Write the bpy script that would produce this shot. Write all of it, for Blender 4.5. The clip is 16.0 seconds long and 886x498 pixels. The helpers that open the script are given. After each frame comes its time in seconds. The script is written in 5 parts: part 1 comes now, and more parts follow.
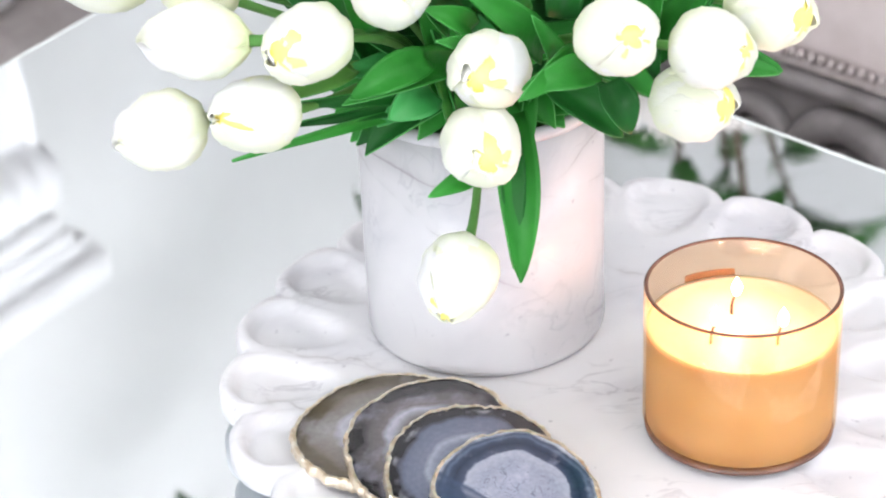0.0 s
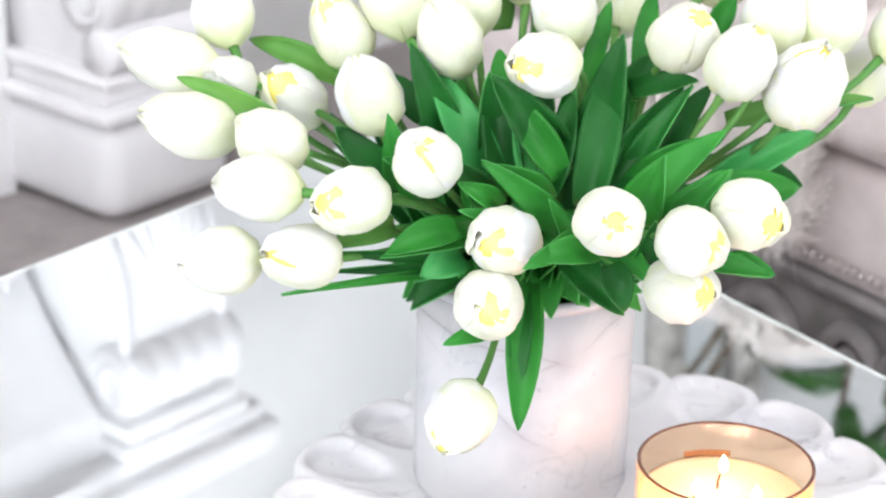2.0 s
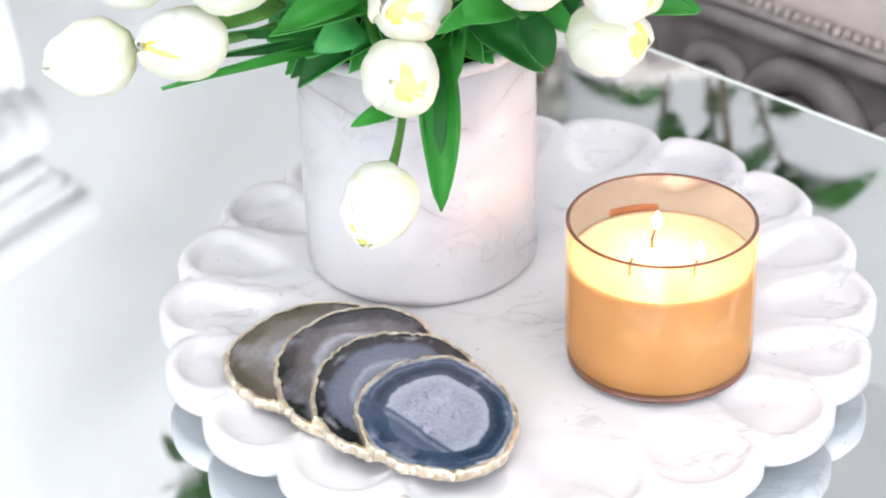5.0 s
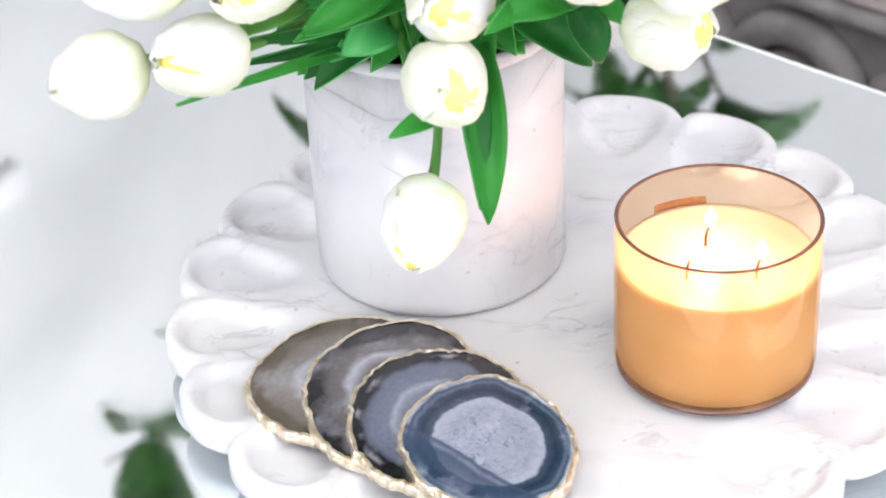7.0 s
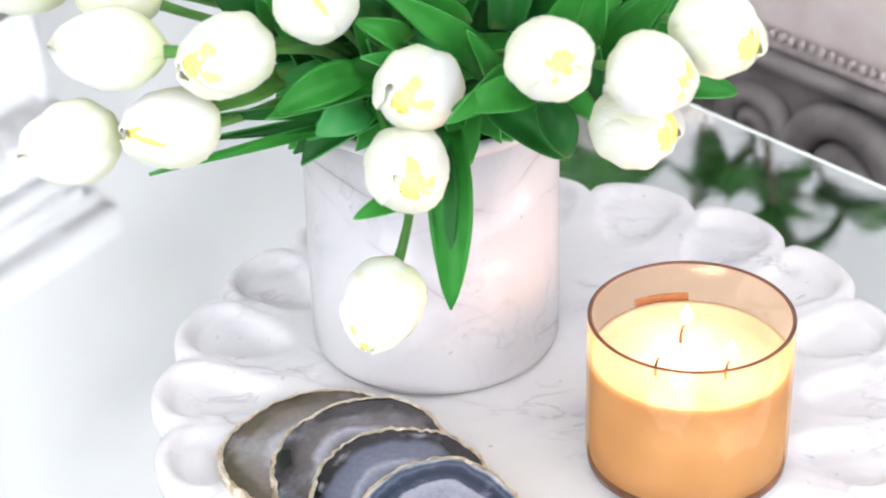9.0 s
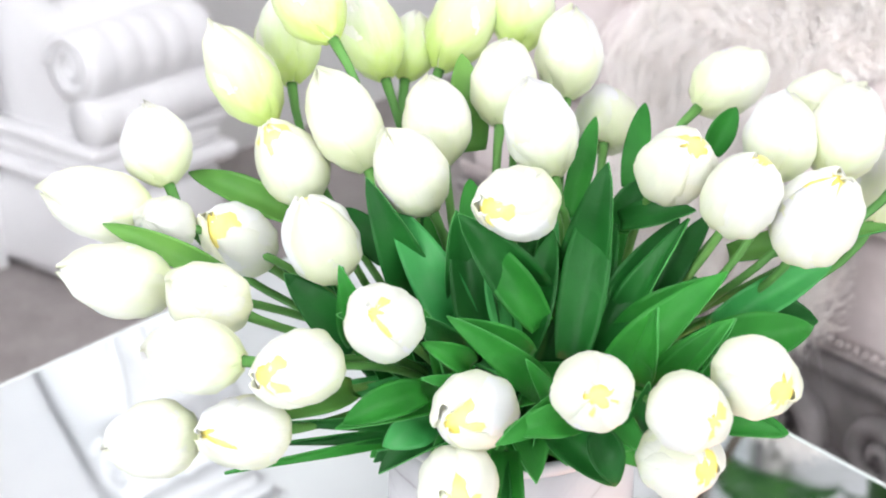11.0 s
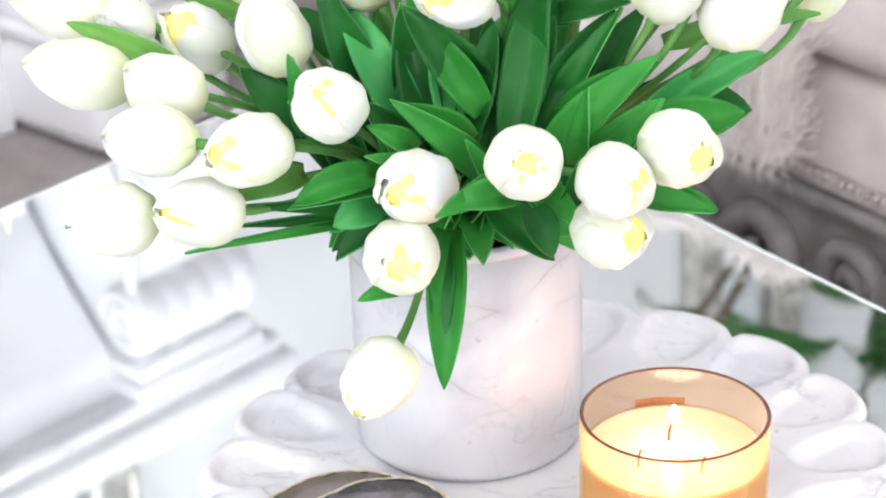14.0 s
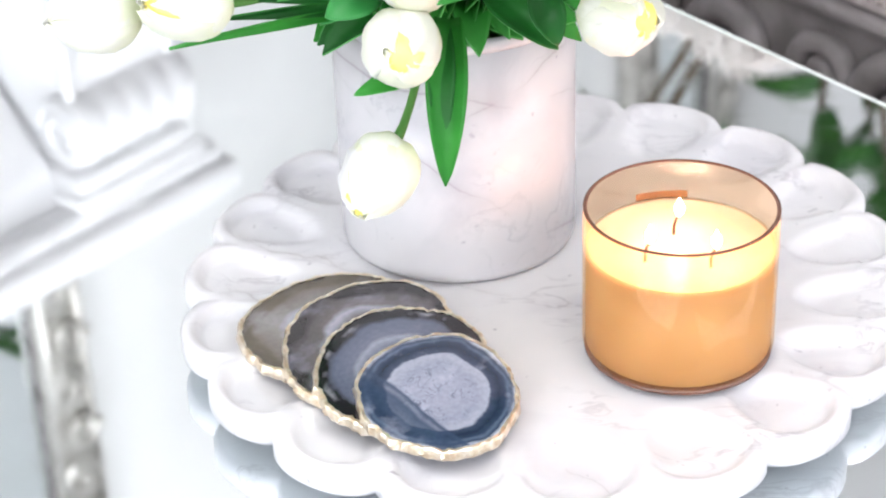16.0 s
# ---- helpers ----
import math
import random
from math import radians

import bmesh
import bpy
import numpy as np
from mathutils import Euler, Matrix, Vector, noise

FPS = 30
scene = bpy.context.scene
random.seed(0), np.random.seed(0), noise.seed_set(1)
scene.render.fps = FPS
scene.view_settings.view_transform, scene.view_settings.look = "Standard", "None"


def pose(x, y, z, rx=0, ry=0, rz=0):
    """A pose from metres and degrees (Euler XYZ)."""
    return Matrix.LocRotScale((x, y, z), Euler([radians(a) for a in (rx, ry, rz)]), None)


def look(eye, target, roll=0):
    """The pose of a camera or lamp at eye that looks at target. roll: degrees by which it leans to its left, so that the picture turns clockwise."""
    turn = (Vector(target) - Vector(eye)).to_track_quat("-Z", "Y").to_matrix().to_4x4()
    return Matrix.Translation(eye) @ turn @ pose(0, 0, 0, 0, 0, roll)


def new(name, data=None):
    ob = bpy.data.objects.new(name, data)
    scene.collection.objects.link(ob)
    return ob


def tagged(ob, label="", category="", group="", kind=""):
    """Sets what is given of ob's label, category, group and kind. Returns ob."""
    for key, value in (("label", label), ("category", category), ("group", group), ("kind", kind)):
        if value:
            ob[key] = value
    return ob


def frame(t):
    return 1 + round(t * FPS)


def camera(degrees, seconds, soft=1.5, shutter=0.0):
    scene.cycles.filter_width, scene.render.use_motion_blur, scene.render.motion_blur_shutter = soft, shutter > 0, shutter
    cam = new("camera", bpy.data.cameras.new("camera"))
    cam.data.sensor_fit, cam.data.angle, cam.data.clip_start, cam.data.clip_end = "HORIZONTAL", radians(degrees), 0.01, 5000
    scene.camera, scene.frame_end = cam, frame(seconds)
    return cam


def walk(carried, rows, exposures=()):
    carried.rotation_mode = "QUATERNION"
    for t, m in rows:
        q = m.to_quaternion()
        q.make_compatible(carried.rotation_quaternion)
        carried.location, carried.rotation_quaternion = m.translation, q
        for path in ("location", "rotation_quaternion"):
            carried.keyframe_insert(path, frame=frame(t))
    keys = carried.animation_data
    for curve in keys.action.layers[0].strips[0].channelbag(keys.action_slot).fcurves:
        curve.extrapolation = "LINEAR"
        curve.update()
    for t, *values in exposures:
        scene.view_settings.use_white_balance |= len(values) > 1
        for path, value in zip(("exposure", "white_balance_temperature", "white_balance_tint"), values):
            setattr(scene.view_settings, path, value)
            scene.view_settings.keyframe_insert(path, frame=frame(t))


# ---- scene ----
cam = camera(24.3, 16.0, 2.0)
PATH = [
    (0, (-0.161, -0.899, 0.621), (0.081, 0.83, -0.354), -2.5),
    (0.5, (-0.133, -0.943, 0.649), (0.037, 0.811, -0.297), -0.4),
    (1, (-0.097, -1.008, 0.645), (-0.013, 0.798, -0.211), 0.7),
    (1.5, (-0.077, -1.043, 0.646), (-0.043, 0.787, -0.162), 1.1),
    (2, (-0.066, -1.052, 0.649), (-0.044, 0.793, -0.124), 1.1),
    (2.3, (-0.061, -1.047, 0.64), (-0.029, 0.808, -0.107), 0.7),
    (2.5, (-0.068, -1.046, 0.658), (-0.007, 0.796, -0.118), 0.8),
    (3, (-0.076, -1.039, 0.653), (0.026, 0.788, -0.154), 0.5),
    (3.5, (-0.097, -1.023, 0.649), (0.052, 0.77, -0.224), 0.2),
    (4, (-0.125, -0.989, 0.652), (0.084, 0.753, -0.307), 0.2),
    (4.5, (-0.117, -0.968, 0.627), (0.086, 0.767, -0.347), -1.0),
    (4.7, (-0.119, -0.957, 0.624), (0.092, 0.769, -0.364), -1.4),
    (6.8, (-0.171, -0.84, 0.617), (0.137, 0.817, -0.46), -2.8),
    (7, (-0.173, -0.834, 0.615), (0.14, 0.824, -0.459), -2.9),
    (7.5, (-0.181, -0.828, 0.615), (0.155, 0.831, -0.45), -3.0),
    (8, (-0.176, -0.829, 0.617), (0.16, 0.83, -0.448), -3.1),
    (8.5, (-0.149, -0.834, 0.62), (0.133, 0.84, -0.437), -2.5),
    (9, (-0.099, -0.849, 0.628), (0.089, 0.859, -0.395), -1.6),
    (9.5, (-0.068, -0.86, 0.646), (0.043, 0.888, -0.32), -0.3),
    (9.6, (-0.054, -0.861, 0.642), (0.025, 0.902, -0.299), -0.3),
    (10, (-0.034, -0.871, 0.655), (-0.024, 0.923, -0.23), -0.9),
    (10.2, (-0.036, -0.877, 0.657), (-0.035, 0.933, -0.194), -0.7),
    (12.3, (-0.01, -0.941, 0.667), (-0.038, 0.924, -0.055), -1.2),
    (12.5, (-0.006, -0.946, 0.659), (-0.027, 0.92, -0.061), -1.2),
    (13, (-0.001, -0.96, 0.653), (-0.016, 0.893, -0.1), -1.5),
    (13.5, (0.002, -0.967, 0.641), (-0.025, 0.868, -0.154), -1.8),
    (14, (0.007, -0.972, 0.634), (-0.032, 0.837, -0.218), -2.0),
    (14.5, (0.007, -0.968, 0.626), (-0.033, 0.814, -0.281), -2.1),
    (15, (0.005, -0.964, 0.618), (-0.036, 0.797, -0.33), -2.1),
    (15.5, (-0.004, -0.954, 0.612), (-0.036, 0.788, -0.37), -2.3),
    (16, (-0.032, -0.936, 0.609), (0.001, 0.785, -0.409), -2.1),
]
walk(cam, [(t, look(eye, target, roll)) for t, eye, target, roll in PATH])
cam.data.dof.use_dof, cam.data.dof.focus_distance, cam.data.dof.aperture_fstop = True, 0.97, 14.0

# ---- light ----
world = bpy.data.worlds.new("world")
scene.world = world
world.use_nodes = True
sky = world.node_tree.nodes.new("ShaderNodeTexSky")
sky.sky_type, sky.sun_disc = "NISHITA", False
sky.sun_elevation, sky.sun_rotation = radians(40), radians(200)
world.node_tree.links.new(sky.outputs[0], world.node_tree.nodes["Background"].inputs[0])
world.node_tree.nodes["Background"].inputs[1].default_value = 0.12

FLOOR = -0.44      # floor level below the origin
TABLE = 0.010      # mirror table top
TRAY = 0.030       # upper face of the tray
VASE = Vector((-0.003, 0.0675, TRAY))
JAR = Vector((0.1015, -0.0680, TRAY))
ROOM = (-2.4, 3.1, -2.2, 1.75, FLOOR, 2.15)   # in the room's own axes
TURN = pose(0, 0, 0, 0, 0, 48.5)                # the room stands askew to the path


def window_lamp(name, place, turn, width, height, power, colour):
    lamp = bpy.data.lights.new(name, "AREA")
    lamp.shape, lamp.size, lamp.size_y, lamp.energy, lamp.color = "RECTANGLE", width, height, power, colour
    ob = new(name, lamp)
    ob.matrix_world = TURN @ pose(*place, *turn)
    return ob


window_lamp("window_light", (ROOM[0] + 0.03, -0.55, 1.05), (0, -138, 0), 1.7, 1.9, 128, (0.94, 0.955, 1.0))
window_lamp("window_light", (0.1, ROOM[2] + 0.03, 1.15), (138, 0, 0), 2.6, 1.6, 99, (1.0, 0.975, 1.0))

# ---- materials ----


def node_mat(name):
    m = bpy.data.materials.new(name)
    m.use_nodes = True
    nt = m.node_tree
    return m, nt, nt.nodes["Principled BSDF"]


def ramp(nt, source, stops):
    r = nt.nodes.new("ShaderNodeValToRGB")
    while len(r.color_ramp.elements) < len(stops):
        r.color_ramp.elements.new(0.5)
    for e, (p, c) in zip(r.color_ramp.elements, stops):
        e.position, e.color = p, (*c, 1)
    nt.links.new(source, r.inputs[0])
    return r.outputs[0]


def tex(nt, kind, scale, detail=4, coord="Object", distortion=0.0, stretch=None):
    c = nt.nodes.new("ShaderNodeTexCoord")
    t = nt.nodes.new(kind)
    t.inputs["Scale"].default_value = scale
    if "Detail" in t.inputs:
        t.inputs["Detail"].default_value = detail
    if "Distortion" in t.inputs:
        t.inputs["Distortion"].default_value = distortion
    if stretch:
        m = nt.nodes.new("ShaderNodeMapping")
        m.inputs["Scale"].default_value = stretch
        nt.links.new(c.outputs[coord], m.inputs[0])
        nt.links.new(m.outputs[0], t.inputs["Vector"])
    else:
        nt.links.new(c.outputs[coord], t.inputs["Vector"])
    return t


def bump(nt, bsdf, source, strength, distance=0.002):
    b = nt.nodes.new("ShaderNodeBump")
    b.inputs["Strength"].default_value, b.inputs["Distance"].default_value = strength, distance
    nt.links.new(source, b.inputs["Height"])
    nt.links.new(b.outputs[0], bsdf.inputs["Normal"])


def mixed(nt, a, b, fac, mode="MIX"):
    m = nt.nodes.new("ShaderNodeMix")
    m.data_type, m.blend_type = "RGBA", mode
    for socket, v in ((m.inputs[0], fac), (m.inputs[6], a), (m.inputs[7], b)):
        if isinstance(v, (int, float)):
            socket.default_value = v
        elif isinstance(v, tuple):
            socket.default_value = (*v, 1)
        else:
            nt.links.new(v, socket)
    return m.outputs[2]


def plain(name, a, b, rough=0.5, scale=30, metal=0.0, bumpy=0.15, spec=0.5, detail=5):
    """A paint, cloth or metal of two close tones, with fine relief."""
    m, nt, bsdf = node_mat(name)
    n = tex(nt, "ShaderNodeTexNoise", scale, detail)
    nt.links.new(ramp(nt, n.outputs["Fac"], [(0.35, a), (0.65, b)]), bsdf.inputs["Base Color"])
    bsdf.inputs["Roughness"].default_value, bsdf.inputs["Metallic"].default_value = rough, metal
    bsdf.inputs["Specular IOR Level"].default_value = spec
    fine = tex(nt, "ShaderNodeTexNoise", scale * 9, 3)
    bump(nt, bsdf, fine.outputs["Fac"], bumpy, 0.001)
    return m


def plane_vein(nt, normal, at, wander, width, seed, gate):
    """A mask for one wandering vein: a warped plane through the stone, broken up along its run."""
    c = nt.nodes.new("ShaderNodeTexCoord")
    dot = nt.nodes.new("ShaderNodeVectorMath")
    dot.operation = "DOT_PRODUCT"
    dot.inputs[1].default_value = normal
    nt.links.new(c.outputs["Object"], dot.inputs[0])
    n = tex(nt, "ShaderNodeTexNoise", 15, 8, distortion=0.3)
    n.noise_dimensions = "4D"
    n.inputs["W"].default_value = seed
    warp = nt.nodes.new("ShaderNodeMath")
    warp.operation = "MULTIPLY_ADD"
    warp.inputs[1].default_value = wander
    nt.links.new(n.outputs["Fac"], warp.inputs[0])
    nt.links.new(dot.outputs["Value"], warp.inputs[2])
    away = nt.nodes.new("ShaderNodeMath")
    away.operation = "SUBTRACT"
    away.inputs[1].default_value = at + wander * 0.5
    nt.links.new(warp.outputs[0], away.inputs[0])
    size = nt.nodes.new("ShaderNodeMath")
    size.operation = "ABSOLUTE"
    nt.links.new(away.outputs[0], size.inputs[0])
    scaled = nt.nodes.new("ShaderNodeMath")
    scaled.operation = "DIVIDE"
    scaled.inputs[1].default_value = width * 8
    nt.links.new(size.outputs[0], scaled.inputs[0])
    line = ramp(nt, scaled.outputs[0], [(0.0, (0.62, 0.62, 0.62)), (0.10, (0.20, 0.20, 0.20)), (0.45, (0.07, 0.07, 0.07)), (1.0, (0, 0, 0))])
    g = tex(nt, "ShaderNodeTexNoise", 17, 3)
    g.noise_dimensions = "4D"
    g.inputs["W"].default_value = seed + 9
    return mixed(nt, line, ramp(nt, g.outputs["Fac"], [(gate, (0, 0, 0)), (gate + 0.12, (1, 1, 1))]), 1.0, "MULTIPLY")


def marble(name, scale, rough, seed, low, streaks, veins):
    """White marble: soft grey clouds, wandering veins, short streaks and dark flecks."""
    m, nt, bsdf = node_mat(name)
    cloud = tex(nt, "ShaderNodeTexNoise", scale, 6, distortion=0.5, stretch=(1.0, 1.7, 1.2))
    cloud.noise_dimensions = "4D"
    cloud.inputs["W"].default_value = seed
    col = ramp(nt, cloud.outputs["Fac"], [(0.30, (low, low, low + 0.03)), (0.45, (low + 0.08, low + 0.078, low + 0.098)), (0.66, (low + 0.12, low + 0.118, low + 0.132))])
    streak = tex(nt, "ShaderNodeTexNoise", scale * 2.2, 8, distortion=0.7, stretch=(1.0, 2.6, 1.4))
    streak.noise_dimensions = "4D"
    streak.inputs["W"].default_value = seed + 3
    thin = ramp(nt, streak.outputs["Fac"], [(0.465, (0, 0, 0)), (0.497, (1, 1, 1)), (0.503, (1, 1, 1)), (0.53, (0, 0, 0))])
    where = tex(nt, "ShaderNodeTexNoise", scale * 1.3, 4)
    gate = ramp(nt, where.outputs["Fac"], [(0.50, (0, 0, 0)), (0.66, (streaks, streaks, streaks))])
    col = mixed(nt, col, (0.27, 0.26, 0.30), mixed(nt, thin, gate, 1.0, "MULTIPLY"))
    for normal, at, wander, width, gate_at in veins:
        seed += 1.7
        col = mixed(nt, col, (0.20, 0.17, 0.18), plane_vein(nt, normal, at, wander, width, seed, gate_at))
    fleck = tex(nt, "ShaderNodeTexNoise", scale * 9, 2)
    spots = ramp(nt, fleck.outputs["Fac"], [(0.70, (0, 0, 0)), (0.77, (0.8, 0.8, 0.8))])
    col = mixed(nt, col, (0.30, 0.29, 0.33), spots)
    nt.links.new(col, bsdf.inputs["Base Color"])
    bsdf.inputs["Roughness"].default_value = rough
    fine = tex(nt, "ShaderNodeTexNoise", 400, 2)
    bump(nt, bsdf, fine.outputs["Fac"], 0.03, 0.0005)
    return m


M_VASE = marble("polished_marble", 13, 0.20, 1.0, 0.40, 0.34, [((0.62, 0.0, 0.78), 0.046, 0.030, 0.0009, 0.42), ((0.25, 0.1, 0.96), 0.100, 0.034, 0.0012, 0.38), ((-0.6, 0.3, 0.74), 0.05, 0.04, 0.0006, 0.50)])
M_VASE.node_tree.nodes["Principled BSDF"].inputs["Specular IOR Level"].default_value = 0.3
M_TRAY = marble("honed_marble", 12, 0.33, 5.0, 0.52, 0.50, [((0.6, 0.8, 0.0), 0.10, 0.06, 0.0008, 0.50), ((0.45, 0.89, 0.0), -0.03, 0.06, 0.0008, 0.50), ((0.75, 0.66, 0.0), -0.12, 0.05, 0.0008, 0.50)])

M_MIRROR, _nt, _b = node_mat("mirror_glass")
_n = tex(_nt, "ShaderNodeTexNoise", 3, 3)
_nt.links.new(ramp(_nt, _n.outputs["Fac"], [(0.3, (0.835, 0.89, 0.905)), (0.7, (0.865, 0.91, 0.925))]), _b.inputs["Base Color"])
_b.inputs["Metallic"].default_value, _b.inputs["Roughness"].default_value = 1.0, 0.035
_d = tex(_nt, "ShaderNodeTexNoise", 60, 4)
_nt.links.new(ramp(_nt, _d.outputs["Fac"], [(0.4, (0.02, 0.02, 0.02)), (0.75, (0.07, 0.07, 0.07))]), _b.inputs["Roughness"])

M_EDGE = plain("ground_glass_edge", (0.75, 0.83, 0.80), (0.82, 0.88, 0.86), 0.2, 60, 0, 0.05)
M_SILVER = plain("silver_leaf", (0.50, 0.48, 0.45), (0.80, 0.78, 0.74), 0.35, 40, 0.85, 0.5)
M_GOLD, _nt, _b = node_mat("gold_leaf_edge")
_n = tex(_nt, "ShaderNodeTexNoise", 220, 4)
_nt.links.new(ramp(_nt, _n.outputs["Fac"], [(0.35, (0.70, 0.56, 0.38)), (0.65, (0.96, 0.89, 0.76))]), _b.inputs["Base Color"])
_b.inputs["Metallic"].default_value, _b.inputs["Roughness"].default_value = 1.0, 0.3
bump(_nt, _b, _n.outputs["Fac"], 0.9, 0.002)

M_WALL = plain("grey_wall_paint", (0.62, 0.62, 0.625), (0.66, 0.66, 0.665), 0.7, 4, 0, 0.1)
M_WHITE = plain("white_paint", (0.84, 0.84, 0.84), (0.87, 0.87, 0.87), 0.5, 6, 0, 0.1)
M_STONE = plain("white_carved_plaster", (0.86, 0.855, 0.865), (0.90, 0.895, 0.90), 0.55, 12, 0, 0.25)
M_SOOT = plain("grey_firebox", (0.30, 0.29, 0.30), (0.38, 0.37, 0.37), 0.8, 8, 0, 0.3)
M_VELVET = plain("blush_beige_velvet", (0.60, 0.53, 0.52), (0.68, 0.61, 0.60), 0.85, 26, 0, 0.4)
M_PIPING = plain("beige_piping", (0.42, 0.37, 0.36), (0.52, 0.47, 0.46), 0.7, 120, 0, 0.4)
M_CARVED = plain("grey_washed_carved_wood", (0.16, 0.145, 0.145), (0.27, 0.25, 0.25), 0.6, 22, 0, 0.5)
M_FUR = plain("cream_fur", (0.84, 0.78, 0.74), (0.92, 0.88, 0.85), 0.9, 50, 0, 0.6)

M_FLOOR, _nt, _b = node_mat("taupe_carpet")
_n = tex(_nt, "ShaderNodeTexNoise", 12, 5)
_f = tex(_nt, "ShaderNodeTexNoise", 260, 3)
_nt.links.new(mixed(_nt, ramp(_nt, _n.outputs["Fac"], [(0.3, (0.36, 0.325, 0.315)), (0.7, (0.46, 0.42, 0.41))]),
                    ramp(_nt, _f.outputs["Fac"], [(0.3, (0.6, 0.6, 0.6)), (0.7, (1, 1, 1))]), 0.6, "MULTIPLY"), _b.inputs["Base Color"])
_b.inputs["Roughness"].default_value = 0.95
bump(_nt, _b, _f.outputs["Fac"], 0.6, 0.004)


def thin_glass(name, tint, gloss, glow_share=0.0):
    m, nt, b = node_mat(name)
    nt.nodes.remove(b)
    t = nt.nodes.new("ShaderNodeBsdfTransparent")
    g = nt.nodes.new("ShaderNodeBsdfGlossy")
    g.inputs["Roughness"].default_value = 0.10
    w = nt.nodes.new("ShaderNodeLayerWeight")
    w.inputs[0].default_value = 0.22
    f = nt.nodes.new("ShaderNodeMath")
    f.operation = "MULTIPLY_ADD"
    f.inputs[1].default_value, f.inputs[2].default_value = gloss, 0.008
    nt.links.new(w.outputs["Facing"], f.inputs[0])
    mix = nt.nodes.new("ShaderNodeMixShader")
    n = tex(nt, "ShaderNodeTexNoise", 18, 2)
    nt.links.new(ramp(nt, n.outputs["Fac"], [(0.3, tint), (0.7, tuple(min(1, v * 1.05) for v in tint))]), t.inputs[0])
    nt.links.new(f.outputs[0], mix.inputs[0])
    nt.links.new(t.outputs[0], mix.inputs[1])
    nt.links.new(g.outputs[0], mix.inputs[2])
    # translucent peach share, added so that the jar wall glows with the flames
    body = nt.nodes.new("ShaderNodeMixShader")
    body.inputs[0].default_value = glow_share
    peach_glow = nt.nodes.new("ShaderNodeBsdfTranslucent")
    peach_glow.inputs[0].default_value = (0.98, 0.72, 0.48, 1)
    nt.links.new(mix.outputs[0], body.inputs[1])
    nt.links.new(peach_glow.outputs[0], body.inputs[2])
    nt.links.new(body.outputs[0], nt.nodes["Material Output"].inputs[0])
    return m


M_AMBER = thin_glass("amber_glass", (0.965, 0.86, 0.745), 0.06, 0.15)
M_AMBER_BASE = plain("thick_amber_glass_base", (0.10, 0.045, 0.03), (0.16, 0.075, 0.05), 0.08, 40, 0, 0.02)
M_PANE = thin_glass("window_pane", (0.97, 0.98, 0.98), 0.2)

M_WAX, _nt, _b = node_mat("cream_wax")
_n = tex(_nt, "ShaderNodeTexNoise", 35, 4)
_nt.links.new(ramp(_nt, _n.outputs["Fac"], [(0.3, (0.45, 0.37, 0.25)), (0.7, (0.51, 0.43, 0.31))]), _b.inputs["Base Color"])
_b.inputs["Roughness"].default_value = 0.35
_b.inputs["Subsurface Weight"].default_value, _b.inputs["Subsurface Scale"].default_value = 0.45, 0.016
_b.inputs["Subsurface Radius"].default_value = (1.0, 0.62, 0.30)
bump(_nt, _b, _n.outputs["Fac"], 0.1, 0.002)
M_WICK = plain("charred_wick", (0.02, 0.015, 0.012), (0.09, 0.06, 0.04), 0.9, 300)

M_FLAME, _nt, _b = node_mat("candle_flame")
_b.inputs["Base Color"].default_value = (1, 0.8, 0.4, 1)
_b.inputs["Emission Color"].default_value = (1.0, 0.72, 0.36, 1)
_b.inputs["Emission Strength"].default_value = 60

# ---- building helpers ----


def part(name, bm, material, parent=None, label="", smooth=True):
    me = bpy.data.meshes.new(name)
    bmesh.ops.recalc_face_normals(bm, faces=bm.faces)
    bm.to_mesh(me)
    bm.free()
    for m in material if isinstance(material, (list, tuple)) else (material,):
        me.materials.append(m)
    if smooth:
        me.shade_smooth()
    ob = new(name, me)
    ob.parent = parent
    return tagged(ob, label)


def thing(name, label, category, place=(0, 0, 0), group="", kind="", rz=0):
    ob = new(name)
    ob.empty_display_size = 0.02
    ob.matrix_basis = pose(*place, 0, 0, rz)
    return tagged(ob, label, category, group, kind)


def lathe(profile, steps=96, wobble=None):
    """A turned form from (radius, height) pairs; radius 0 closes it."""
    bm = bmesh.new()
    rings = []
    for k, (r, z) in enumerate(profile):
        if r <= 1e-6:
            rings.append([bm.verts.new((0, 0, z))])
        else:
            rings.append([bm.verts.new((r * math.cos(a), r * math.sin(a), z)) for a in (2 * math.pi * i / steps for i in range(steps))])
    for a, b in zip(rings, rings[1:]):
        for i in range(steps):
            j = (i + 1) % steps
            quad = [a[i % len(a)], a[j % len(a)], b[j % len(b)], b[i % len(b)]]
            quad = list(dict.fromkeys(quad))
            if len(quad) > 2:
                bm.faces.new(quad)
    return bm


def block(x0, x1, y0, y1, z0, z1, bevel=0.0, segments=2):
    bm = bmesh.new()
    bmesh.ops.create_cube(bm, size=1, matrix=Matrix.Translation(((x0 + x1) / 2, (y0 + y1) / 2, (z0 + z1) / 2)) @ Matrix.Diagonal((x1 - x0, y1 - y0, z1 - z0, 1)))
    if bevel:
        bmesh.ops.bevel(bm, geom=bm.edges[:], offset=bevel, segments=segments, affect="EDGES", profile=0.5)
    return bm


